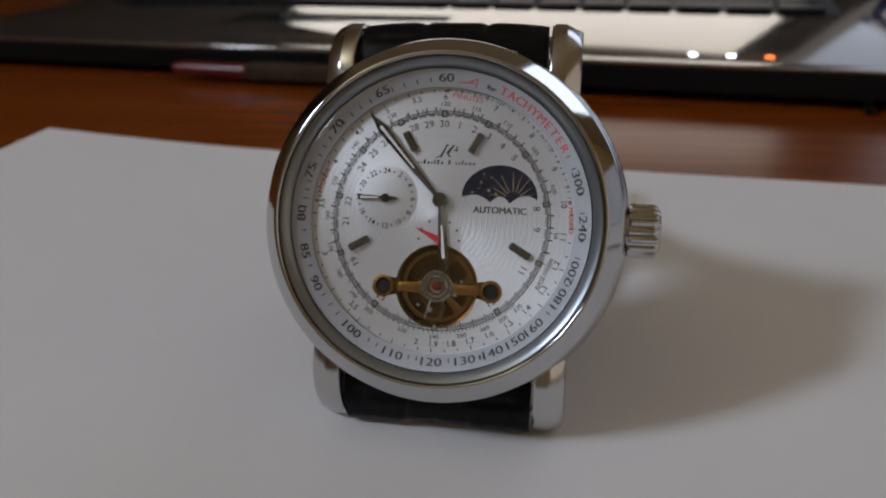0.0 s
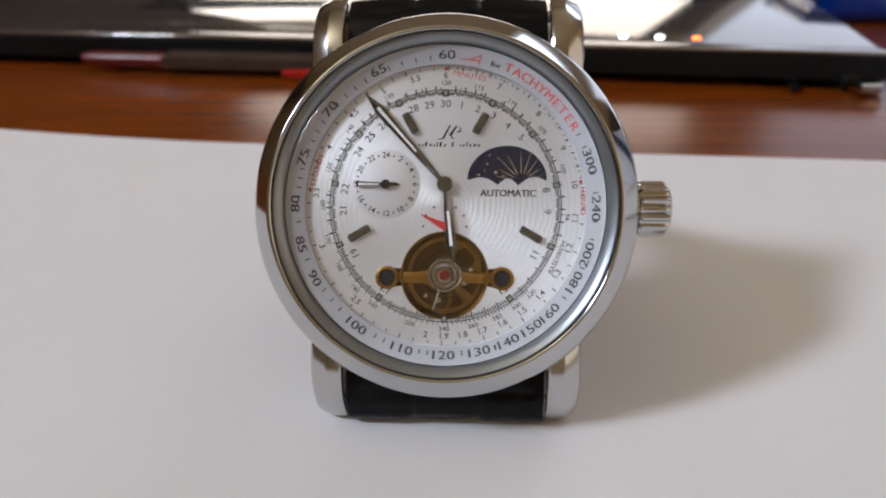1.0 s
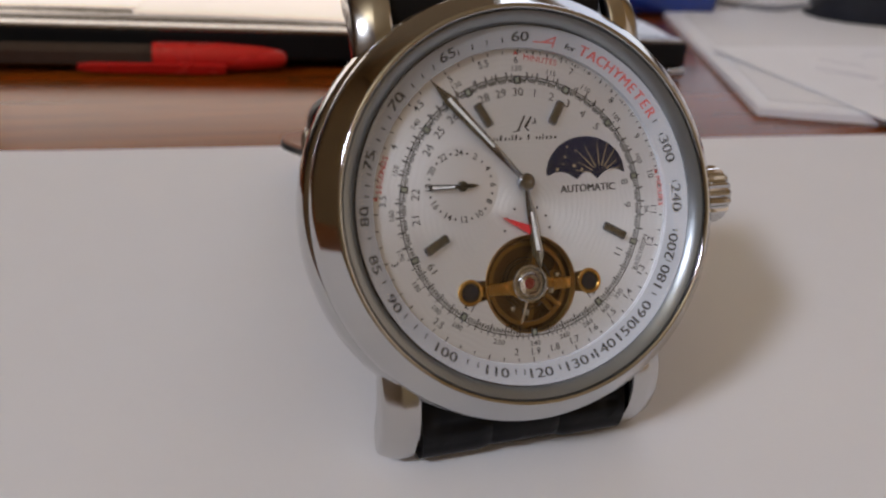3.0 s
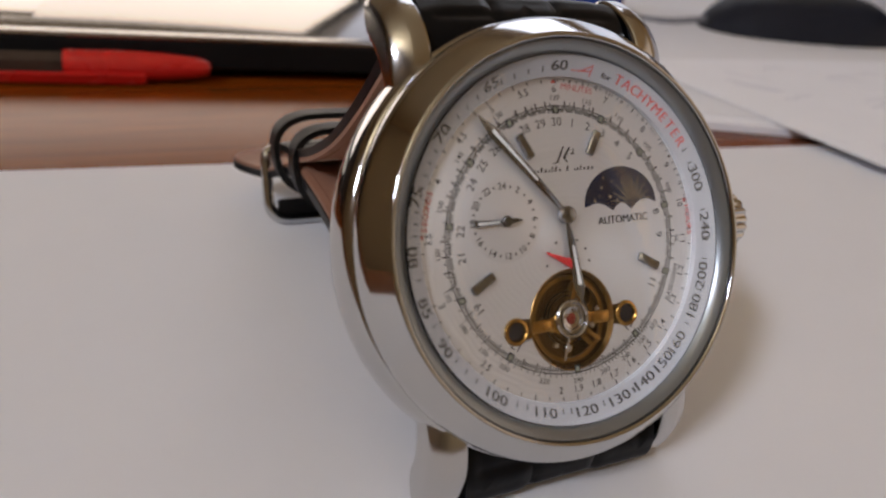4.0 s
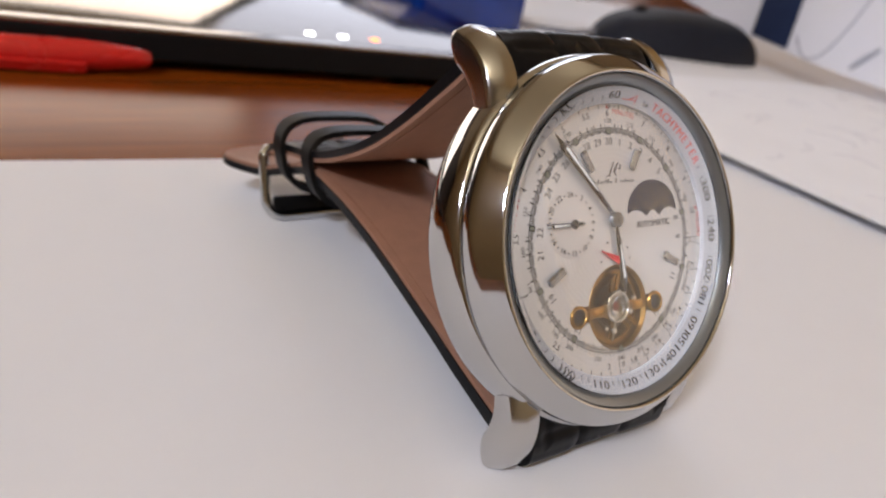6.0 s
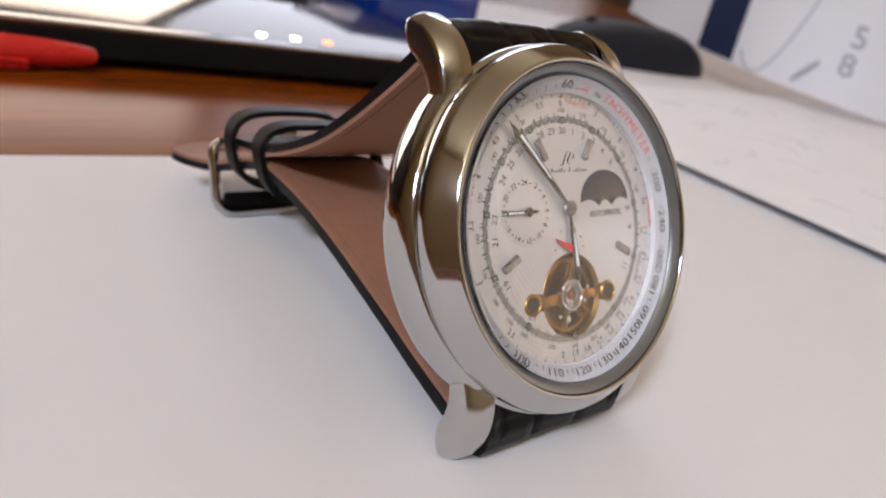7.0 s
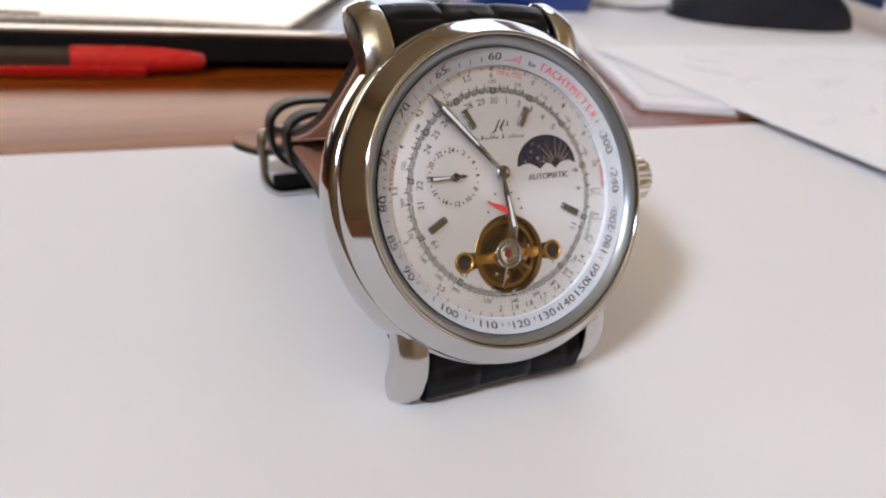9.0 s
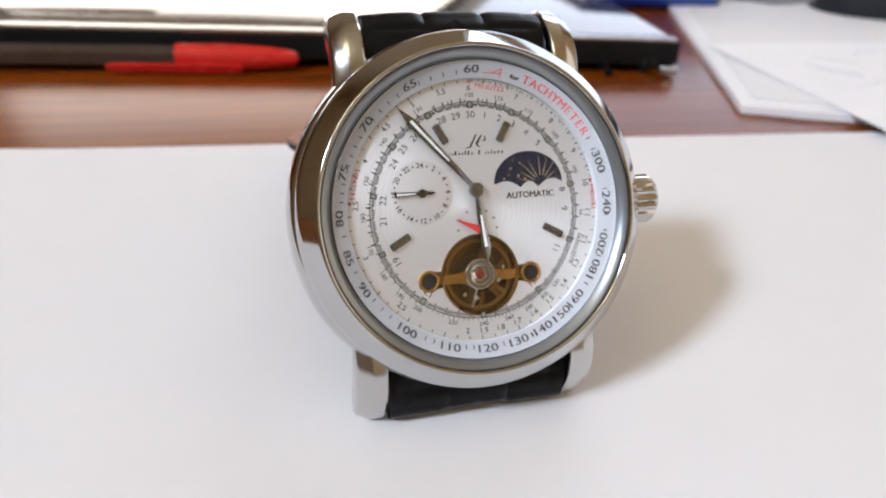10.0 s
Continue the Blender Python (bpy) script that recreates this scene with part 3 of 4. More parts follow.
def flange_text(text, deg, r, size, inward=False, wide=1.0):
    """Letters wrapped round the cone of the flange."""
    bm = glyphs(text, size, Matrix.Translation((-0.035, 0, 0)), wide=wide, weight=0.0)
    glyphs(text, size, Matrix.Translation((0.035, 0, 0.006)), bm, wide=wide, weight=0.0)
    bmesh.ops.subdivide_edges(bm, edges=[e for e in bm.edges if e.calc_length() > 0.5], cuts=2)
    for v in bm.verts:
        x, y = (-v.co.x, -v.co.y) if inward else (v.co.x, v.co.y)
        rr = r + 0.9 * y
        a = radians(deg) + x / r
        v.co = (rr * math.sin(a), rr * math.cos(a), 0.76 + (rr - 16.46) * 0.43 + 0.03 + v.co.z)
    return bm


# tachymeter figures
SPEEDS = (60, 65, 70, 75, 80, 85, 90, 100, 110, 120, 130, 140, 150, 160, 180, 200, 240, 300)
for value in SPEEDS:
    deg = (21600 / value) % 360
    inward = 100 < deg < 262
    part("numeral", flange_text(str(value), deg + (1.2 if deg > 300 else 0.5), 17.33, 1.1, inward, 1.32), INK_GREY, flange, smooth=0)
bm = None
for k, letter in enumerate("TACHYMETER"):
    bm = merged(bm, flange_text(letter, 24.6 + k * 3.72, 17.33, 1.12))
part("red_lettering", bm, INK_RED, flange, "red word TACHYMETER", smooth=0)
part("small_word", flange_text("for", 19.6, 17.15, 0.66, wide=1.1), INK_GREY, flange, smooth=0)
m = on_flange(9.8, 17.3)
bm = prism([(-1.3, -0.35), (0.95, -0.15), (1.0, -0.28), (-1.3, -0.48)], 0, 0.01, m=m)
prism([(-0.2, -0.25), (1.15, 0.55), (1.15, 0.40), (0.2, -0.2)], 0, 0.01, bm, m=m)
prism([(1.02, 0.5), (1.15, 0.55), (1.05, -0.75), (0.9, -0.7)], 0, 0.01, bm, m=m)
part("red_arrow_mark", bm, INK_RED, flange, smooth=0)
bm = None
marks = [21600 / v % 360 for v in (61, 62, 63, 64, 66, 67, 68, 69, 71, 72, 73, 74, 76, 77, 78, 79, 82, 84, 87, 92, 94, 96, 98, 102, 104, 106, 108, 112, 114, 116, 118, 125, 135, 170)]
for deg in marks + [61.6, 66.8, 77.4, 84.6, 95.6, 102.4, 113.8, 159.6]:
    if any(abs((deg - 21600 / v + 180) % 360 - 180) < (4.9 if v > 99 else 3.4) for v in SPEEDS):
        continue
    bm = prism([(-0.07, -0.3), (0.07, -0.3), (0.07, 0.3), (-0.07, 0.3)], 0, 0.01, bm, m=on_flange(deg, 17.1 if deg > 170 else 17.33))
part("flange_ticks", bm, INK_GREY, flange, smooth=0)

# slide-rule figures near the rim
for text in ("6", "7", "8", "9", "10", "1.1", "1.2", "1.3", "1.4", "1.5", "1.6", "1.7", "1.8", "1.9", "2", "2.5", "3", "3.5", "4", "4.5", "5", "5.5"):
    deg = 360 * math.log10(float(text) / 6) % 360
    part("numeral", glyphs(text, 0.72, at_angle(deg, 15.15, 0.015, 88 < deg < 262), weight=0.008), INK_GREY, dial, smooth=0)
# pulse figures outside the minute track
for value in (120, 115, 110, 105, 100, 95, 320, 300, 280, 260, 240, 220, 200, 190, 180, 170, 160, 150, 140, 130):
    deg = 43200 / value % 360
    part("numeral", glyphs(str(value), 0.52, at_angle(deg, 14.3, 0.015, 88 < deg < 262), wide=1.15, weight=0.008), INK_GREY, dial, smooth=0)
# date figures inside the minute track
for day in (1, 2, 3, 4, 5, 8, 9, 11, 13, 17, 19, 21, 22, 24, 25, 26, 28, 29, 30):
    deg = (day - 30) * 360 / 31 if day > 15 else day * 360 / 31
    dx, dy = math.sin(radians(deg)), math.cos(radians(deg))
    b = PIVOT[1] * dy
    s = -b + math.sqrt(b * b - PIVOT[1] ** 2 + 11.9 ** 2)
    clock = math.degrees(math.atan2(s * dx, PIVOT[1] + s * dy))
    part("numeral", glyphs(str(day), 0.84, at_angle(clock, 11.9, 0.015, 100 < clock % 360 < 215), wide=1.08, weight=0.0), INK, dial, smooth=0)

# minute track: two circles, ticks and square frames
part("minute_circle", lathe([(13.42, 0.012), (13.42, 0.02), (13.54, 0.02), (13.54, 0.012)], 144), INK_GREY, dial, smooth=0)
part("minute_circle", lathe([(13.12, 0.012), (13.12, 0.02), (13.19, 0.02), (13.19, 0.012)], 144), INK_GREY, dial, smooth=0)
bm = None
for k in range(300):
    deg = k * 1.2
    dx, dy = math.sin(radians(deg)), math.cos(radians(deg))
    b = PIVOT[1] * dy
    s = -b + math.sqrt(b * b - PIVOT[1] ** 2 + RING ** 2)
    clock = math.degrees(math.atan2(s * dx, PIVOT[1] + s * dy))
    if k % 25 == 0:
        continue
    long = 0.46 if k % 5 else 0.85
    if k % 5 == 0 and (clock % 360 < 110 or clock % 360 > 250):
        prism_r = 13.55
    else:
        prism_r = 13.1
    w = 0.065 if k % 5 else 0.08
    bm = prism([(-w, -long / 2), (w, -long / 2), (w, long / 2), (-w, long / 2)], 0.012, 0.02, bm, m=at_angle(clock, prism_r))
part("minute_ticks", bm, INK, dial, smooth=0)
bm = None
for k in range(72):
    bm = prism([(-0.05, -0.17), (0.05, -0.17), (0.05, 0.17), (-0.05, 0.17)], 0.012, 0.02, bm, m=at_angle(43200 / (92 + 3.2 * k) % 360, 13.68))
part("pulse_ticks", bm, INK_GREY, dial, smooth=0)
bm = None
for k in range(60):
    tick = 0.16 if k % 3 else 0.26
    bm = prism([(-0.06, -tick), (0.06, -tick), (0.06, tick), (-0.06, tick)], 0.012, 0.02, bm, m=at_angle(k * 6 + 1.0, 15.95))
for k in range(34):
    bm = prism([(-0.05, -0.13), (0.05, -0.13), (0.05, 0.13), (-0.05, 0.13)], 0.012, 0.02, bm, m=at_angle(2 + k * 2.7, 16.0))
part("rim_ticks", bm, INK_GREY, dial, smooth=0)
for k in range(12):
    deg = 30 * k
    dx, dy = math.sin(radians(deg)), math.cos(radians(deg))
    b = PIVOT[1] * dy
    s = -b + math.sqrt(b * b - PIVOT[1] ** 2 + RING ** 2)
    m = Matrix.Translation((s * dx, PIVOT[1] + s * dy, 0)) @ Matrix.Rotation(-math.atan2(s * dx, PIVOT[1] + s * dy), 4, "Z")
    sq = part("square_marker", prism([(-0.36, -0.42), (0.36, -0.42), (0.36, 0.42), (-0.36, 0.42)], 0.02, 0.06, m=m), INK_GREY, dial, smooth=0)
    part("square_centre", prism([(-0.19, -0.25), (0.19, -0.25), (0.19, 0.25), (-0.19, 0.25)], 0.064, 0.08, m=m), LUME_GREEN, sq, smooth=0)

# words and small print
bm = glyphs("AUTOMATIC", 0.82, Matrix.Translation((7.345, 1.54, 0.015)), wide=0.98, weight=0.0)
glyphs("AUTOMATIC", 0.82, Matrix.Translation((7.415, 1.54, 0.021)), bm, wide=0.98, weight=0.0)
part("lettering", bm, INK, dial, "black word AUTOMATIC", smooth=0)
part("red_lettering", glyphs("MINUTES", 0.62, at_angle(10.2, 15.35, 0.015), wide=1.1, weight=0.0), INK_RED, dial, "red word MINUTES", smooth=0)
part("red_lettering", glyphs("HOURS", 0.62, at_angle(87.4, 15.95, 0.015), wide=1.15), INK_RED, dial, "red word HOURS", smooth=0)
bm = None
for k, letter in enumerate("SECONDS"):
    bm = glyphs(letter, 0.58, at_angle(279.0 + 2.1 * k, 15.6, 0.015), bm)
part("red_lettering", bm, INK_RED, dial, "red word SECONDS", smooth=0)
for deg in (0, 276.5, 79.6):
    part("red_triangle", prism([(-0.25, -0.22), (0.25, -0.22), (0, 0.25)], 0.012, 0.02, m=at_angle(deg, 15.95)), INK_RED, dial, smooth=0)
part("lettering", glyphs("BASE1000M", 0.6, at_angle(114, 14.35, 0.015, True), wide=1.0, weight=0.0), INK_GREY, dial, smooth=0)
# maker's emblem and name, as plain strokes
bm = prism([(-0.9, -0.85), (-0.62, -0.85), (0.22, 0.75), (0.02, 0.75)], 0.012, 0.02, m=Matrix.Translation((0.45, 8.75, 0)))
prism([(-0.1, -0.35), (0.75, 0.7), (0.9, 0.62), (0.2, -0.5), (0.55, -0.8), (0.3, -0.85)], 0.012, 0.02, bm, m=Matrix.Translation((0.5, 8.75, 0)))
prism([(-1.3, -0.95), (-0.55, -0.85), (-0.5, -0.72), (-1.35, -0.85)], 0.012, 0.02, bm, m=Matrix.Translation((0.45, 8.75, 0)))
prism([(0.9, -0.1), (1.35, -0.1), (1.35, 0.5), (1.2, 0.5), (1.2, 0.05), (0.9, 0.05)], 0.012, 0.02, bm, m=Matrix.Translation((0.45, 8.75, 0)))
part("emblem", bm, INK, dial, smooth=0)
rnd = random.Random(4)
bm, x = None, -3.15
while x < 3.85:
    w = rnd.uniform(0.22, 0.42)
    if not (0.1 < x < 0.35 or 1.0 < x < 1.25):
        h = rnd.uniform(0.26, 0.34) if rnd.random() < 0.8 else 0.55
        bm = prism([(0, -0.26), (w * 0.6, -0.26), (w * 0.85, -0.26 + h), (w * 0.25, -0.26 + h)], 0.012, 0.02, bm, m=Matrix.Translation((x, 7.25, 0)))
    x += w + 0.1
part("name_bars", bm, INK, dial, "unreadable maker's name as dark strokes", smooth=0)

# applied batons
for deg in (30, 120, 240, 330):
    s0, s1 = (6.85, 9.5) if deg in (30, 330) else (10.2, 13.0)
    a = radians(deg)
    m = Matrix.Translation((PIVOT[0] + (s0 + s1) / 2 * math.sin(a), PIVOT[1] + (s0 + s1) / 2 * math.cos(a), 0.3)) @ Matrix.Rotation(-a, 4, "Z")
    part("hour_baton", box(0.95, s1 - s0, 0.55, m, 0.16, segments=1), HAND_STEEL, dial, "faceted polished steel hour baton", smooth=0)

# 24-hour subdial
SUB = (-6.95, 2.53)
part("subdial_plate", lathe([(4.05, 0.006), (4.0, 0.02), (0, 0.02)], 64, centre=SUB), SUBDIAL, dial, "satin round subdial")
for h in range(2, 25, 2):
    deg = h * 15
    part("numeral", glyphs(str(h), 0.66, at_angle(deg, 3.42, 0.028, 100 < deg < 260, 0, SUB)), INK, dial, smooth=0)
    part("dot", lathe([(0.12, 0.024), (0.12, 0.034), (0, 0.034)], 10, centre=(SUB[0] + 3.42 * math.sin(radians(deg + 15)), SUB[1] + 3.42 * math.cos(radians(deg + 15)))), INK, dial, smooth=0)
m = Matrix.Translation((*SUB, 0.35))
bm = prism([(-3.45, -0.26), (-3.3, -0.32), (-0.5, -0.2), (-0.5, 0.2), (-3.3, 0.32), (-3.45, 0.26)], 0, 0.12, m=m)
prism([(-0.5, -0.2), (0.5, -0.25), (1.2, -0.2), (1.8, 0), (1.2, 0.2), (0.5, 0.25), (-0.5, 0.2)], 0, 0.12, bm, m=m)
lathe([(0.55, 0.35), (0.55, 0.55), (0.4, 0.68), (0, 0.7)], 24, bm, SUB)
hand24 = part("subdial_hand", bm, DARK_STEEL, watch, "small dark steel pointer", smooth=30)
part("lume_inset", prism([(-3.2, -0.17), (-0.8, -0.09), (-0.8, 0.09), (-3.2, 0.17)], 0.122, 0.14, m=m), LUME, hand24, smooth=0)

# moon window with scalloped lower edge
def moon_window():
    pts = [(7.2 + 4.6 * math.cos(math.pi * k / 40), 3.15 + 3.95 * math.sin(math.pi * k / 40)) for k in range(41)]
    for x0, x1, y0, y1, rise in ((2.6, 6.15, 3.0, 2.55, 0.62), (6.15, 8.55, 2.55, 2.5, 0.75), (8.55, 11.8, 2.5, 3.0, 0.72)):
        for k in range(1, 13):
            f = k / 12
            pts.append((x0 + (x1 - x0) * f, y0 + (y1 - y0) * f + rise * math.sin(math.pi * f)))
    return prism(pts, 0.008, 0.03)


moon = part("moon_disc", moon_window(), NAVY, dial, "navy half-round window with gold sun rays and stars", smooth=0)
for k, deg in enumerate((118, 134, 151, 168, 16, 35, 54, 73, 92)):
    a = radians(deg)
    m = Matrix.Translation((8.7 + 0.2, 2.95, 0.036)) @ Matrix.Rotation(a, 4, "Z")
    reach = 3.4 if 40 < deg < 140 else 2.5
    if deg > 150:
        reach = 3.0
    part("sun_ray", prism([(1.0, -0.05), (reach, -0.02), (reach, 0.02), (1.0, 0.05)], 0, 0.012, m=m), GOLD_PRINT, moon, smooth=0)
for x, y, r in ((3.9, 3.7, 0.2), (4.9, 5.0, 0.2), (5.9, 4.0, 0.27), (5.2, 6.0, 0.16), (6.2, 5.6, 0.16), (4.6, 4.2, 0.13), (6.8, 3.6, 0.2)):
    part("star", prism([(x + (r if k % 2 else 0.45 * r) * math.cos(math.pi * k / 5), y + (r if k % 2 else 0.45 * r) * math.sin(math.pi * k / 5)) for k in range(10)], 0.034, 0.045), GOLD_PRINT, moon, smooth=0)

# open balance
def balance():
    cx, cy = HOLE
    base = part("movement_plate", lathe([(7.9, -2.3), (0, -2.3)], 64, centre=HOLE), GOLD_DARK, watch, "dark gilt movement plate below the opening")
    part("opening_rim", lathe([(4.75, -0.45), (5.02, 0.03), (5.1, 0.06), (5.16, 0.0)], 72, centre=HOLE), GOLD_DIM, base, "gilt rim of the balance opening")
    wheel = part("balance_wheel", lathe([(4.0, -1.1), (4.0, -0.8), (4.45, -0.8), (4.45, -1.1), (4.0, -1.1)], 72, centre=HOLE), GOLD_DIM, base, "gilt balance wheel")
    for deg in (70, 190, 310):
        m = Matrix.Translation((cx, cy, -0.95)) @ Matrix.Rotation(radians(deg), 4, "Z")
        part("spoke", box(4.0, 0.5, 0.2, m @ Matrix.Translation((2.1, 0, 0))), GOLD_DIM, wheel)
    for k, r in enumerate((2.3, 2.7)):
        part("hairspring", lathe([(r, -1.25), (r, -1.05), (r + 0.08, -1.05), (r + 0.08, -1.25), (r, -1.25)], 48, centre=(cx, cy)), DARK_STEEL, wheel)
    pts = [(-6.75, 0.1), (-5.4, 0.32), (-3.0, 0.36), (-2.1, 0.5), (-1.6, 1.0), (0, 1.5), (1.6, 1.0), (2.1, 0.5), (3.0, 0.36), (5.4, 0.32), (6.75, 0.1), (6.75, -0.7), (5.4, -0.92), (3.0, -0.95), (2.1, -1.05), (1.6, -1.4), (0, -1.6), (-1.6, -1.4), (-2.1, -1.05), (-3.0, -0.95), (-5.4, -0.92), (-6.75, -0.7)]
    bridge = part("balance_bridge", prism([(cx + x, cy + y) for x, y in pts], -0.6, -0.3, bevel=0.1), GOLD, base, "amber gilt bridge across the balance")
    for x0, x1 in ((-4.9, -2.5), (2.6, 4.6)):
        part("bridge_step", box(x1 - x0, 1.05, 0.2, Matrix.Translation((cx + (x0 + x1) / 2, cy - 0.3, -0.2)), 0.07), GOLD, bridge)
    part("jewel_setting", lathe([(2.0, -0.35), (2.0, 0.0), (1.88, 0.12), (1.72, 0.12), (1.6, 0.0), (1.5, -0.25), (1.36, -0.25), (1.32, -0.02), (1.22, 0.06), (1.1, 0.02), (0.95, -0.22), (0.6, -0.3)], 48, centre=HOLE), STEEL, bridge, "polished double ring round the jewel")
    part("jewel", lathe([(0.62, -0.31), (0.5, -0.2), (0.3, -0.14), (0, -0.2)], 32, centre=HOLE), RUBY, bridge, "red jewel")
    part("regulator", box(0.55, 2.0, 0.25, Matrix.Translation((cx + 2.4, cy - 2.0, -0.15)) @ Matrix.Rotation(radians(52), 4, "Z"), 0.1), GOLD_DIM, bridge)
    part("regulator", box(0.28, 2.6, 0.2, Matrix.Translation((cx - 0.95, cy - 2.8, -0.1)) @ Matrix.Rotation(radians(-18), 4, "Z"), 0.08), STEEL_SATIN, bridge)
    for x, y, r in ((-0.75, -2.9, 0.42), (2.35, -0.95, 0.34), (3.1, 0.7, 0.28), (-2.2, -2.4, 0.3)):
        part("small_screw", lathe([(r, -0.5), (r, -0.12), (0.8 * r, -0.02), (0.25 * r, -0.02), (0, -0.1)], 20, centre=(cx + x, cy + y)), STEEL_SATIN, base, "tiny polished screw")
    part("train_wheel", lathe([(1.2, -1.7), (1.2, -1.5), (2.0, -1.5), (2.0, -1.7), (1.2, -1.7)], 40, centre=(cx + 2.4, cy + 2.0)), GOLD_DIM, base, "half-hidden gilt train wheel")
    part("barrel_edge", lathe([(2.4, -1.9), (2.4, -1.7), (2.9, -1.7), (2.9, -1.9), (2.4, -1.9)], 48, centre=(cx - 2.0, cy - 2.6)), GOLD_DIM, base, "half-hidden gilt wheel edge")
    for sx in (-1, 1):
        c = (cx + sx * 6.75, cy - 0.3)
        eye = part("screw_cup", lathe([(0.95, -0.3), (0.95, 0.14), (1.05, 0.24), (1.25, 0.2), (1.38, 0.0)], 36, centre=c), GOLD, base, "gilt cup")
        part("screw", lathe([(0.95, -0.28), (0.85, -0.15), (0, -0.13)], 24, centre=c), SCREW_BLUE, eye, "dark screw head")


balance()

# small seconds
SEC = (0.0, -2.35)
rim = []
for k in range(72):
    p = Vector((SEC[0] + 2.95 * math.sin(math.pi * k / 36), SEC[1] + 2.95 * math.cos(math.pi * k / 36)))
    off = p - Vector(HOLE)
    rim.append(tuple(Vector(HOLE) + off.normalized() * max(off.length, 5.22)))
part("seconds_plate", prism(rim, 0.004, 0.012), SUBDIAL, dial, "plain satin field under the seconds pointer", smooth=0)
for deg in range(-90, 91, 30):
    if deg == 0:
        continue
    c = (SEC[0] + 2.55 * math.sin(radians(deg)), SEC[1] + 2.55 * math.cos(radians(deg)))
    part("dot", lathe([(0.14, 0.01), (0.14, 0.025), (0, 0.025)], 10, centre=c), INK, dial, smooth=0)
m = Matrix.Translation((*SEC, 0.4)) @ Matrix.Rotation(radians(-296), 4, "Z")
part("second_hand", prism([(-0.5, -0.3), (0.5, -0.3), (0.05, 3.1), (-0.05, 3.1)], 0, 0.1, m=m), RED_ENAMEL, watch, "small red seconds pointer", smooth=0)


# main hands: ridged steel with a white inset
def main_hand(name, deg, length, width, z, inset, label):
    m = Matrix.Translation((*PIVOT, z)) @ Matrix.Rotation(radians(-deg), 4, "Z")
    bm = bmesh.new()
    outline = [(0.26, -0.2), (0.28, 1.2), (width * 0.66, length * 0.3), (width, length * 0.82), (0.03, length)]
    left = [bm.verts.new((-x, y, 0)) for x, y in outline]
    right = [bm.verts.new((x, y, 0)) for x, y in outline]
    ridge = [bm.verts.new((0, y, 0.22 if k < len(outline) - 1 else 0.05)) for k, (x, y) in enumerate(outline)]
    for k in range(len(outline) - 1):
        bm.faces.new((left[k], ridge[k], ridge[k + 1], left[k + 1]))
        bm.faces.new((ridge[k], right[k], right[k + 1], ridge[k + 1]))
        bm.faces.new((left[k], left[k + 1], right[k + 1], right[k]))
    bmesh.ops.recalc_face_normals(bm, faces=bm.faces)
    bmesh.ops.transform(bm, matrix=m, verts=bm.verts)
    hand = part(name, bm, HAND_STEEL, watch, label, smooth=0)
    a, b = inset
    part("lume_inset", prism([(-width * 0.17, length * a), (width * 0.17, length * a), (width * 0.30, length * b), (-width * 0.30, length * b)], 0.19, 0.245, m=m), LUME, hand, smooth=0)


main_hand("hour_hand", 173.6, 9.25, 0.66, 0.42, (0.34, 0.78), "pointed polished steel hour hand with white inset")
main_hand("minute_hand", 318.2, 14.0, 0.62, 0.66, (0.36, 0.84), "pointed polished steel minute hand with white inset")
part("hand_hub", lathe([(0.92, 0.2), (0.92, 0.8), (0.75, 0.94), (0.45, 0.96), (0.42, 1.04), (0.2, 1.1), (0, 1.1)], 32, centre=PIVOT), HAND_STEEL, watch, "polished hub of the pointers")

# ---- strap, laid out in the room's y-z plane
UPPER = [(11.6, 41.1), (13.0, 45.2), (15.6, 47.3), (18.4, 46.0), (21.0, 42.9), (26.0, 38.2), (33.0, 32.1), (41.5, 25.9), (52.0, 20.5), (61.0, 17.5), (69.0, 15.8), (76.0, 13.4)]
LOWER = [(-1.5, 10.0), (-4.4, 6.4), (-5.3, 3.4), (-3.8, 1.9), (2.0, 3.3), (10.0, 5.3), (18.4, 7.7), (36.0, 12.3), (49.0, 14.4), (60.0, 14.6), (68.0, 11.8), (75.0, 8.9), (81.5, 7.6), (86.0, 7.5), (89.4, 7.8)]


def flat_path(points, n=6):
    return [(p.x, p.y) for p in smooth_path([(y, z, 0) for y, z in points], n)]


up_path, low_path = flat_path(UPPER, 16), flat_path(LOWER, 14)
ease = lambda f, a, b: a + (b - a) * min(max(f, 0), 1)
upper = part("upper_strap", from_world(band(up_path, lambda f: ease(f, 12.2, 11.2), lambda f: -0.5, lambda f: ease(f * 1.6, 1.7, 0.7), 0.45, 36, cells=1)), BLACK_LEATHER, watch, "black crocodile-grain leather strap half")
part("lining", from_world(band(up_path, lambda f: ease(f, 12.0, 11.0), lambda f: -1.2, lambda f: -0.5, 0.0)), LINING, upper, "brown leather lining")
drift = lambda f: -8.0 * max((f - 0.72) / 0.28, 0) ** 1.3
tip = lambda f: 11.0 * math.sqrt(max(1 - ((f - 0.9) / 0.1) ** 2, 0.02)) if f > 0.9 else ease(f, 12.2, 11.0)
lower = part("lower_strap", from_world(band(low_path, tip, lambda f: -ease(f * 1.6, 1.7, 0.8), lambda f: 0.5, across=36, skew=drift, cells=-1)), BLACK_LEATHER, watch, "black crocodile-grain leather strap half with a pointed tail")
part("lining", from_world(band(low_path, lambda f: tip(f) - 0.25, lambda f: 0.5, lambda f: 1.15, 0.0, skew=drift)), LINING, lower, "brown leather lining")


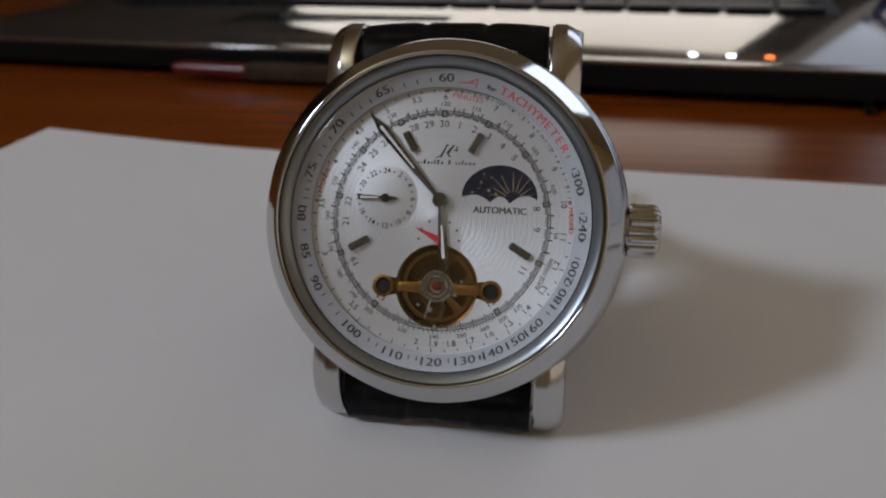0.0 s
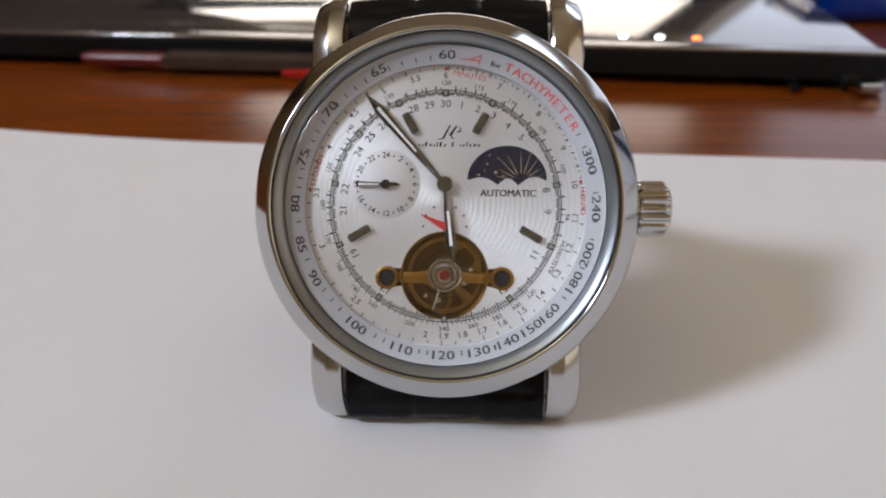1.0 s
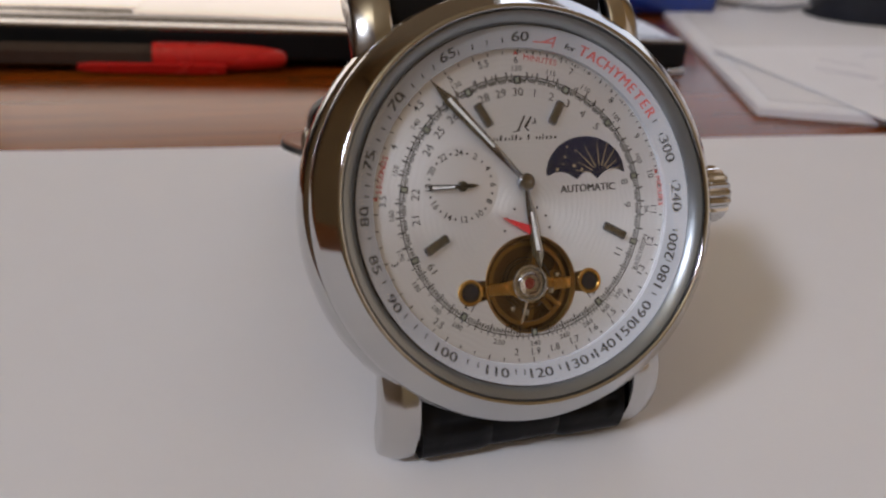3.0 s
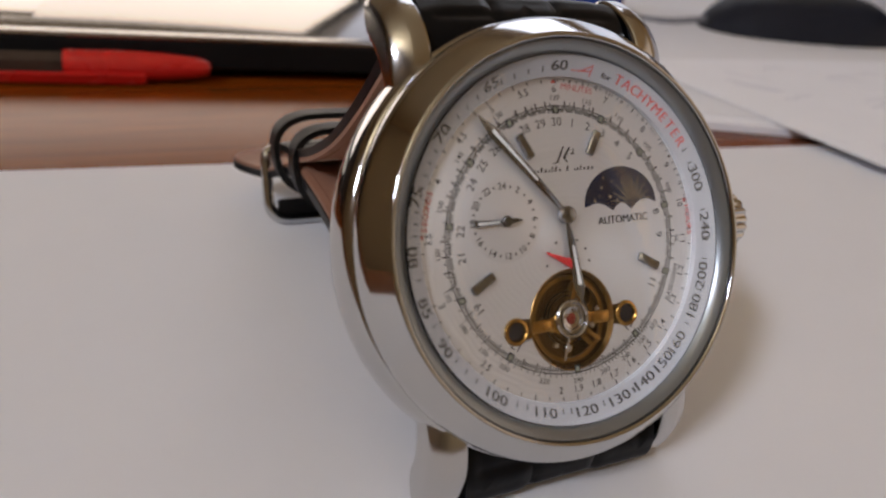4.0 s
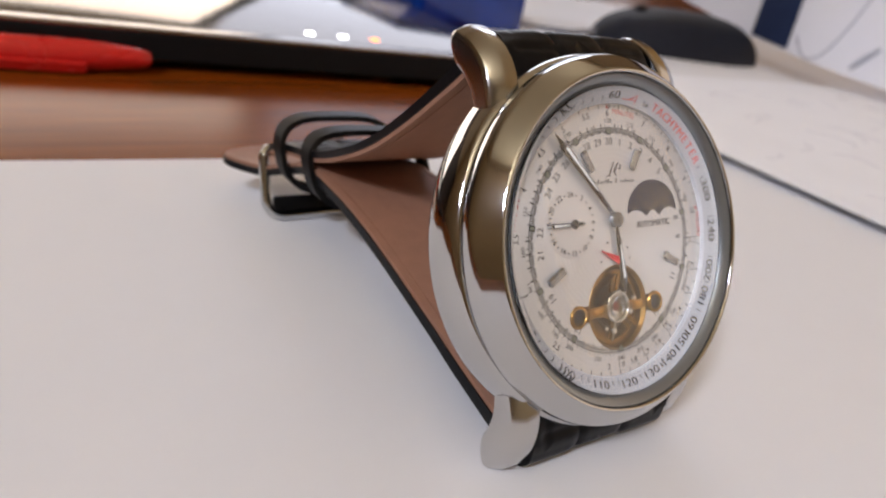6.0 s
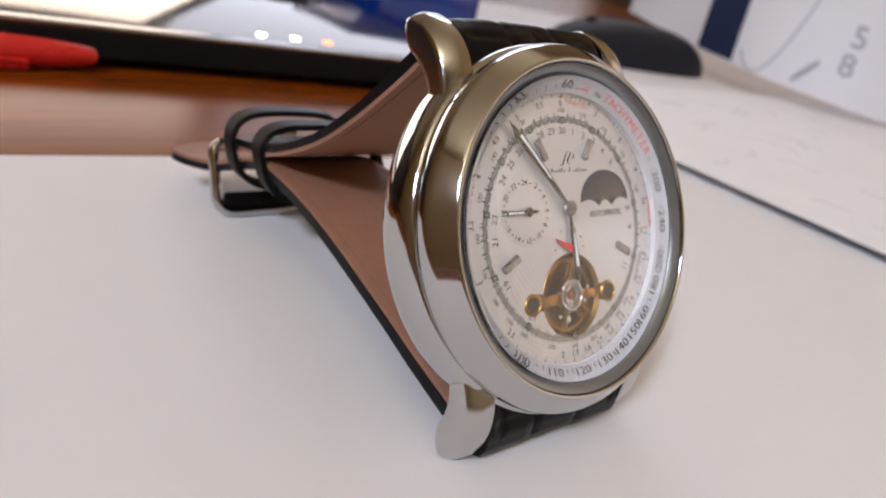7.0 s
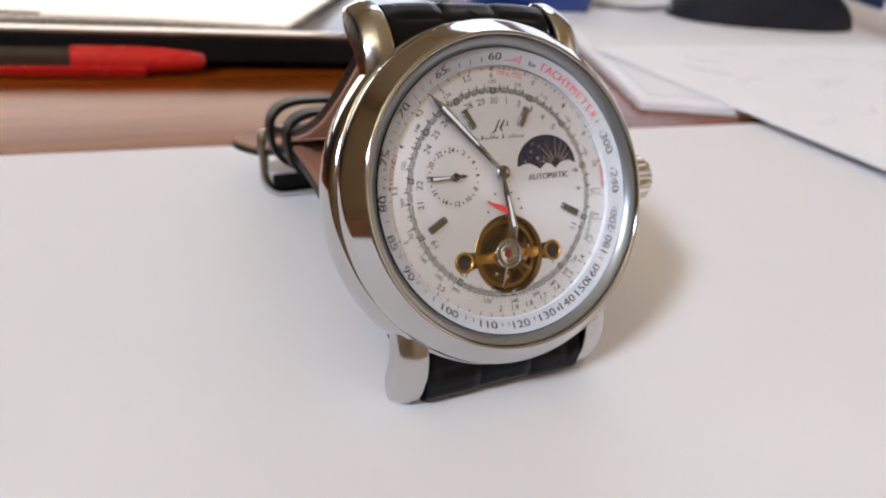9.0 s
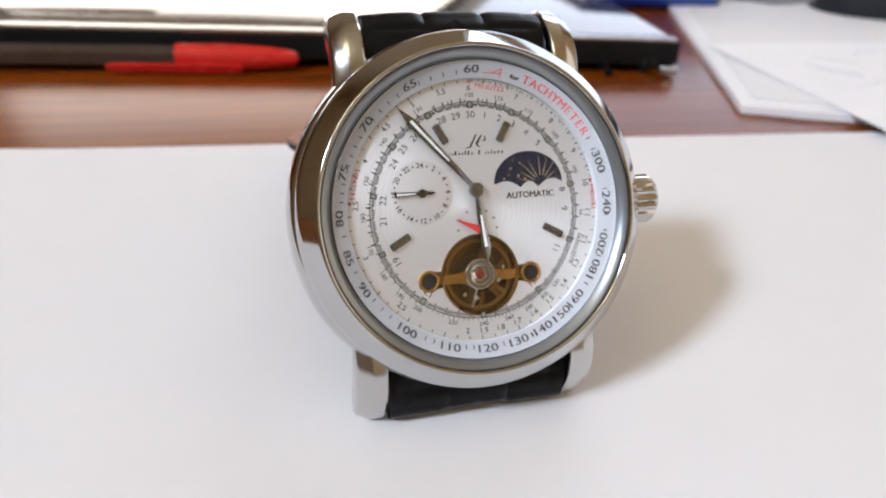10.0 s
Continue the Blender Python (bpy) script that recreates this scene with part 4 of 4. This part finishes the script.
def stitches(path, start, end, half, offset, owner):
    """Short thread dashes along both edges of a lining."""
    for s in (-1, 1):
        bm, n = None, len(path)
        for k in range(int(start * n), int(end * n)):
            (y0, z0), (y1, z1) = path[k], path[k + 1]
            d = math.hypot(y1 - y0, z1 - z0)
            ny, nz = -(z1 - z0) / d, (y1 - y0) / d
            for a in (0.15, 0.65):
                p = (s * half, y0 + (y1 - y0) * a + ny * offset, z0 + (z1 - z0) * a + nz * offset)
                q = (s * half, y0 + (y1 - y0) * (a + 0.3) + ny * offset, z0 + (z1 - z0) * (a + 0.3) + nz * offset)
                bm = tube([p, q], 0.1, sides=5, bm=bm)
        part("stitching", from_world(bm), THREAD, owner)


stitches(up_path, 0.3, 0.9, 10.0, -1.22, upper)
stitches(low_path, 0.2, 0.8, 10.0, 1.17, lower)


def keeper(y, z0, z1, x, wide, lean):
    """A loose leather loop across the strap, arched above it."""
    n = 40
    bm = bmesh.new()
    rings = []
    for k in range(n):
        a = 2 * math.pi * k / n
        c, s = math.cos(a), math.sin(a)
        px = x * math.copysign(abs(c) ** 0.55, c)
        pz = (z0 + z1) / 2 + (z1 - z0) / 2 * math.copysign(abs(s) ** 0.8, s)
        ring = []
        for dy, t in ((-wide / 2, 0), (wide / 2, 0), (wide / 2, 1), (-wide / 2, 1)):
            g = 1 - t * 1.0 / x
            h = (z0 + z1) / 2
            ring.append(bm.verts.new((px * g, y + dy + lean * (pz - h), h + (pz - h) * (1 - t * 2.0 / (z1 - z0)))))
        rings.append(ring)
    for k in range(n):
        a, b = rings[k], rings[(k + 1) % n]
        for i in range(4):
            bm.faces.new((a[i], a[(i + 1) % 4], b[(i + 1) % 4], b[i]))
    bmesh.ops.recalc_face_normals(bm, faces=bm.faces)
    return part("keeper_loop", from_world(bm), BLACK_EDGE, watch, "loose black leather keeper loop")


keeper(68.6, 8.2, 21.2, 12.8, 3.2, 0.58)
keeper(57.6, 9.6, 21.8, 12.5, 3.2, 0.72)


def buckle():
    """A rounded steel frame hanging from the strap end down to the paper."""
    top, bottom = Vector((0, 76.8, 13.2)), Vector((0, 71.2, 1.15))
    pts = []
    for cx, cz, a0 in ((10.6, 0.84, 0), (-10.6, 0.84, 90), (-9.2, 0.24, 180), (9.2, 0.24, 270)):
        rx, rz = (1.6, 0.13) if cz > 0.5 else (3.2, 0.24)
        for k in range(7):
            a = radians(a0 + 15 * k)
            f = cz + rz * math.sin(a)
            p = bottom.lerp(top, f)
            pts.append((cx + rx * math.cos(a), p.y, p.z))
    frame_bm = tube(pts, 1.05, True, 12)
    ob = part("buckle", from_world(frame_bm), STEEL, watch, "polished steel pin buckle resting on the paper")
    # bar coloured black to stand for the dark reflection in the buckle
    m = Matrix.Translation((0, 72.6, 2.6)) @ Matrix.Rotation(radians(-24), 4, "X")
    part("buckle_bar", from_world(box(21.5, 1.2, 3.8, m, 0.4)), BLACK_EDGE, ob, "lower buckle bar, coloured black for a dark reflection")
    part("buckle_pin", from_world(tube([(0, 77.1, 13.4), (0, 72.5, 16.9), (0, 68.5, 18.0)], 0.6, sides=8)), STEEL, ob, "thin steel pin")
    part("spring_bar", from_world(tube([(-11.8, 76.2, 12.3), (11.8, 76.2, 12.3)], 0.7, sides=8)), STEEL, ob)


buckle()
for sy in (-1, 1):
    part("spring_bar", tube([(-12.6, sy * 24.0, -7.0), (12.6, sy * 24.0, -7.0)], 0.75, sides=10), STEEL, watch)

# ---------------------------------------------------------------- behind the watch
# laptop with a lit screen
LAP = pose(0.0545, 0.1948, 0.0023, 0, 0, -8.2)
laptop = anchor("laptop", "black and silver open laptop with a lit white screen", "laptop", LAP)
LAP_X = -129.5
bm = prism([(-18, 1.0), (-17.8, 8.3), (-16.8, 9.1), (-12, 8.7), (270, 15.0), (272, 13), (270, 0.3), (-12, 0.0)], -341, 82, bevel=0.0)
bmesh.ops.transform(bm, matrix=Matrix(((0, 0, 1, 0), (1, 0, 0, 0), (0, 1, 0, 0), (0, 0, 0, 1))), verts=bm.verts)
part("base", bm, LAPTOP_BLACK, laptop, "black laptop base", smooth=40)
for u in (-315, 56):
    for v in (2, 255):
        part("rubber_foot", box(26, 9, 2.9, Matrix.Translation((u, v, -1.12)), 0.5), LAPTOP_BLACK, laptop)
deck_slope = math.atan2(6.0, 280)
DECK = Matrix.Translation((0, -12, 8.5)) @ Matrix.Rotation(deck_slope, 4, "X")
deck = part("palm_rest", box(421, 276, 1.0, DECK @ Matrix.Translation((LAP_X, 135, 0.55)), 0.45), LAPTOP_SILVER, laptop, "glossy silver palm rest and deck")
part("front_lip", box(421, 5.0, 1.4, Matrix.Translation((LAP_X, -15.2, 9.55)) @ Matrix.Rotation(radians(5), 4, "X"), 0.5, segments=3), LAPTOP_SILVER, laptop, "thin silver front lip")
part("touchpad", box(105, 58, 0.3, DECK @ Matrix.Translation((LAP_X - 30, 48, 1.1)), 0.1), LAPTOP_SILVER, deck)
part("keyboard_bed", box(376, 122, 0.4, DECK @ Matrix.Translation((LAP_X, 165, 1.1)), 0.1), KEY_BLACK, deck)
for r in range(6):
    n = 17
    for k in range(n):
        if r == 0 and 4 <= k <= 8:
            if k == 4:
                part("key", box(104, 16, 2.2, DECK @ Matrix.Translation((LAP_X + (6 - 8) * 21.5, 113, 2.2)), 0.5), KEY_BLACK, deck)
            continue
        part("key", box(18.6, 16, 2.2, DECK @ Matrix.Translation((LAP_X + (k - 8) * 21.5, 113 + r * 20.2, 2.2)), 0.5), KEY_BLACK, deck)
HINGE = Matrix.Translation((LAP_X, 272, 16)) @ Matrix.Rotation(radians(-28), 4, "X")
lid = part("lid", box(423, 6, 275, HINGE @ Matrix.Translation((0, 4, 137.5)), 2.0), LAPTOP_BLACK, laptop, "black screen lid tilted back")
part("screen", box(392, 0.6, 220, HINGE @ Matrix.Translation((0, 0.6, 140)), 0.1), SCREEN, lid, "lit white screen")
for k, (x, mat) in enumerate(((0.0, LED_WHITE), (12.4, LED_WHITE), (24.8, LED_ORANGE))):
    part("indicator_light", box(2.6, 2.6, 0.5, Matrix.Translation((x, 0.0, 9.9)), 0.2), mat, laptop, ("white", "white", "orange")[k] + " indicator light")

# pen with a red cap
PEN = pose(-0.0038, 0.1799, 0.0045, 0, 0, -7.0)
pen = anchor("ballpoint_pen", "ballpoint pen with red cap and smoky barrel beside the laptop", "pen", PEN)


def along_x(profile, n=28):
    bm = lathe(profile, n)
    bmesh.ops.transform(bm, matrix=Matrix.Rotation(radians(-90), 4, "Y"), verts=bm.verts)
    return bm


cap = part("cap", along_x([(0, -0.4), (1.6, 0.0), (2.4, 1.2), (3.0, 4.0), (3.9, 12), (4.35, 20), (4.4, 39.4), (4.1, 39.6), (4.1, 38)]), RED_PLASTIC, pen, "red plastic pen cap")
bm = prism([(-18, -1.3), (-26, -1.5), (-57, -1.4), (-60.5, -0.9), (-61, 0.4), (-57, 1.3), (-26, 1.5), (-18, 1.3)], 0, 1.5, bevel=0.3)
bmesh.ops.transform(bm, matrix=Matrix.Translation((0, -5.9, -2.6)) @ Matrix.Rotation(radians(-68), 4, "X"), verts=bm.verts)
part("clip", bm, RED_PLASTIC, cap, "long red clip")
barrel = part("barrel", along_x([(3.7, 36), (3.75, 104), (3.3, 107), (2.2, 108), (0, 108)], 6), BARREL, pen, "smoky hexagonal barrel", smooth=0)
part("end_plug", along_x([(3.0, 106), (2.9, 134), (2.2, 139), (0, 140)], 16), DARK_RED, barrel, "dark red barrel end")

# stack of papers on the right
sheet(196, 264, 420, 360, -20, -0.25, 0.22, lambda u, v: 0.0, PAPER_OLD, "paper_sheet", "large white paper on the desk under the mouse", "loose papers")
pad = sheet(127, 116, 230, 300, -24, 0.0, 2.45, lambda u, v: 0.0, PAPER_OLD, "paper_pad", "white paper pad lying on the desk under loose sheets", "loose papers")
part("top_leaf", box(216, 288, 0.4, Matrix.Translation((116, 151, 2.67)) @ Matrix.Rotation(radians(-1.2), 4, "Z"), 0.12), PAPER, pad, "loose upper leaf set in from the edge")
top_lift = lambda u, v: 9.0 * max(v - 0.55, 0) ** 1.5 * (0.4 + 0.6 * math.sin(3.0 * u))
top_sheet = sheet(138.5, -90, 300, 285, -5.0, 2.95, 0.3, top_lift, PAPER_OLD, "paper_sheet", "white paper sheet with faint pencil sketches, lifted at its far edge", "loose papers")


# pencil sketches on the loose sheet
rnd = random.Random(11)
for k in range(46):
    x, y = rnd.uniform(15, 200), rnd.uniform(90, 265)
    a, n = rnd.uniform(-0.6, 0.6), rnd.randint(4, 9)
    pts = []
    for i in range(n):
        pts.append((x, y, 0.35 + top_lift(x / 300, y / 285)))
        a += rnd.uniform(-0.8, 0.8)
        x, y = x + 3.5 * math.cos(a), y + 3.5 * math.sin(a)
    if max(p[1] for p in pts) < 275 and min(p[0] for p in pts) > 6:
        part("pencil_line", tube(smooth_path(pts, 3), 0.32, sides=6, flat=0.35), PENCIL, top_sheet)

# curled printed page standing up at the edge of the stack
EDGE = [(548, 430, 22), (407, 264, 20), (368, 190, 17), (377, 140, 12), (404, 113, 8), (470, 70, 4)]
RISE = Vector((0.28, 0.16, 0.95))


def page_point(f, h, out=0.0):
    pts = smooth_path(EDGE, 8)
    x = f * (len(pts) - 1)
    k = min(int(x), len(pts) - 2)
    p = pts[k].lerp(pts[k + 1], x - k)
    way = (pts[k + 1] - pts[k]).normalized()
    return p + RISE * h + way.cross(RISE).normalized() * out


def page_patch(f0, f1, h0, h1, out, thick, n=10):
    bm = bmesh.new()
    front = [[bm.verts.new(page_point(f0 + (f1 - f0) * i / n, h0 + (h1 - h0) * j / 4, out)) for j in range(5)] for i in range(n + 1)]
    back = [[bm.verts.new(page_point(f0 + (f1 - f0) * i / n, h0 + (h1 - h0) * j / 4, out - thick)) for j in range(5)] for i in range(n + 1)]
    for i in range(n):
        for j in range(4):
            bm.faces.new((front[i][j], front[i + 1][j], front[i + 1][j + 1], front[i][j + 1]))
            bm.faces.new((back[i][j], back[i][j + 1], back[i + 1][j + 1], back[i + 1][j]))
        bm.faces.new((front[i][0], back[i][0], back[i + 1][0], front[i + 1][0]))
        bm.faces.new((front[i][4], front[i + 1][4], back[i + 1][4], back[i][4]))
    for i in (0, n):
        for j in range(4):
            bm.faces.new((front[i][j], front[i][j + 1], back[i][j + 1], back[i][j]))
    bmesh.ops.recalc_face_normals(bm, faces=bm.faces)
    return bm


page = thing("printed_page", page_patch(0, 1, 0, 130, 0, 0.4, 40), PAGE, "curled white page with dark blue print beside the papers", "paper", group="loose papers")
part("printed_stripe", page_patch(0.235, 0.345, 1.5, 128, 0.9, 0.3), NAVY_PRINT, page, "dark blue printed stripe")

for digit, f, h in (("5", 0.613, 38), ("8", 0.604, 21.5)):
    o, px = page_point(f, h, 0.9), (page_point(f + 0.02, h, 0.9) - page_point(f, h, 0.9)).normalized()
    pz = px.cross(RISE).normalized()
    m = Matrix((( px.x, RISE.x, pz.x, o.x), (px.y, RISE.y, pz.y, o.y), (px.z, RISE.z, pz.z, o.z), (0, 0, 0, 1)))
    part("printed_figure", glyphs(digit, 13, m), PRINT_GREY, page, smooth=0)
curve = [page_point(0.36 + 0.2 * k / 8, 46 - 50 * math.sin(math.pi * min(k / 8 + 0.25, 1)) + 2.5 * k, 0.9) for k in range(9)]
part("printed_curve", tube(smooth_path(curve, 3), 0.5, sides=5), PRINT_GREY, page)
part("printed_mark", tube([page_point(0.495 + 0.045 * k / 5, 4 + 15 * k / 5, 1.2) for k in range(6)], lambda f: 1.9 * (1 - 0.8 * abs(f - 0.5)), sides=6), PRINT_GREY, page, "small slanted printed mark")

# mouse with its cable
MOUSE = pose(0.343, 0.264, -0.00003, 0, 0, -19)
mouse = anchor("computer_mouse", "charcoal black computer mouse on the desk", "mouse", MOUSE)
bm = bmesh.new()
nu, nv = 40, 14
rings = []
for j in range(nv + 1):
    e = math.pi / 2 * j / nv
    ring = []
    for i in range(nu):
        a = 2 * math.pi * i / nu
        cx, sy = math.cos(a), math.sin(a)
        r = math.cos(e) ** 0.6
        x = 58 * math.copysign(abs(cx) ** 0.85, cx) * r
        y = 31 * math.copysign(abs(sy) ** 0.8, sy) * r * (1 - 0.08 * cx)
        z = 28 * math.sin(e) ** 0.85 * (1 - 0.15 * (x / 58) ** 2 + 0.06 * x / 58)
        ring.append(bm.verts.new((x, y, z + 0.1)))
    rings.append(ring)
for a, b in zip(rings, rings[1:]):
    for i in range(nu):
        bm.faces.new((a[i], a[(i + 1) % nu], b[(i + 1) % nu], b[i]))
bm.faces.new(rings[0][::-1])
bmesh.ops.remove_doubles(bm, verts=bm.verts, dist=0.01)
bmesh.ops.recalc_face_normals(bm, faces=bm.faces)
part("body", bm, MOUSE_BLACK, mouse, smooth=60)
bm = bmesh.new()
rings = []
for j in range(9):
    e = math.pi / 2 * (0.06 + 0.5 * j / 8)
    ring = []
    for i in range(25):
        a = math.pi * (1.06 + 0.88 * i / 24)
        cx, sy = math.cos(a), math.sin(a)
        r = math.cos(e) ** 0.6 * 1.006
        x = 58 * math.copysign(abs(cx) ** 0.85, cx) * r
        ring.append(bm.verts.new((x, 31 * math.copysign(abs(sy) ** 0.8, sy) * r * (1 - 0.08 * cx), 0.1 + 28 * math.sin(e) ** 0.85 * (1 - 0.15 * (x / 58) ** 2 + 0.06 * x / 58))))
    rings.append(ring)
for a, b in zip(rings, rings[1:]):
    for i in range(24):
        bm.faces.new((a[i], a[i + 1], b[i + 1], b[i]))
bmesh.ops.solidify(bm, geom=bm.faces[:], thickness=-0.5)
bmesh.ops.recalc_face_normals(bm, faces=bm.faces)
part("side_grip", bm, MOUSE_GRIP, mouse, "blue-grey side panel", smooth=40)
part("scroll_wheel", along_x([(0, -3), (5, -3), (6, -2), (6, 2), (5, 3), (0, 3)], 24), LAPTOP_BLACK, mouse).location = (-0.030, 0, 0.0215)
part("cable", tube(smooth_path([(-57, 0, 8), (-75, 4, 5), (-95, 20, 3), (-105, 45, 3), (-95, 80, 3), (-120, 130, 3)], 8), 1.8, sides=8), CABLE, mouse, "grey mouse cable")

# blue plastic box
case = anchor("plastic_box", "glossy blue plastic box behind the papers", "box", pose(0.204, 0.332, -0.00027, 0, 0, -6))
part("body", box(72, 84, 34, Matrix.Translation((0, 0, 17.1)), 7, segments=3), BLUE_PLASTIC, case)
part("lid", box(74, 86, 9, Matrix.Translation((0, 0, 38)), 3, segments=2), BLUE_PLASTIC, case)

# small plug lying by the laptop's corner
plug = anchor("usb_plug", "small black plug with a shiny metal tip on the desk", "plug", pose(0.1235, 0.1715, -0.00027, 0, 0, 9))
part("body", box(9, 17, 5.5, Matrix.Translation((0, 3, 2.85)), 1.4, segments=3), LAPTOP_BLACK, plug)
part("tip", box(7, 8.5, 3.2, Matrix.Translation((0, -9.4, 2.85)), 0.3), STEEL, plug, "shiny metal tip")
part("cable", tube(smooth_path([(0, 11, 2.9), (-1, 16, 2.6), (-8, 17, 2.0), (-15, 8, 2.0), (-19, -2, 2.0), (-21, -6, 2.0)], 6), 1.4, sides=8), LAPTOP_BLACK, plug, "short black cable")
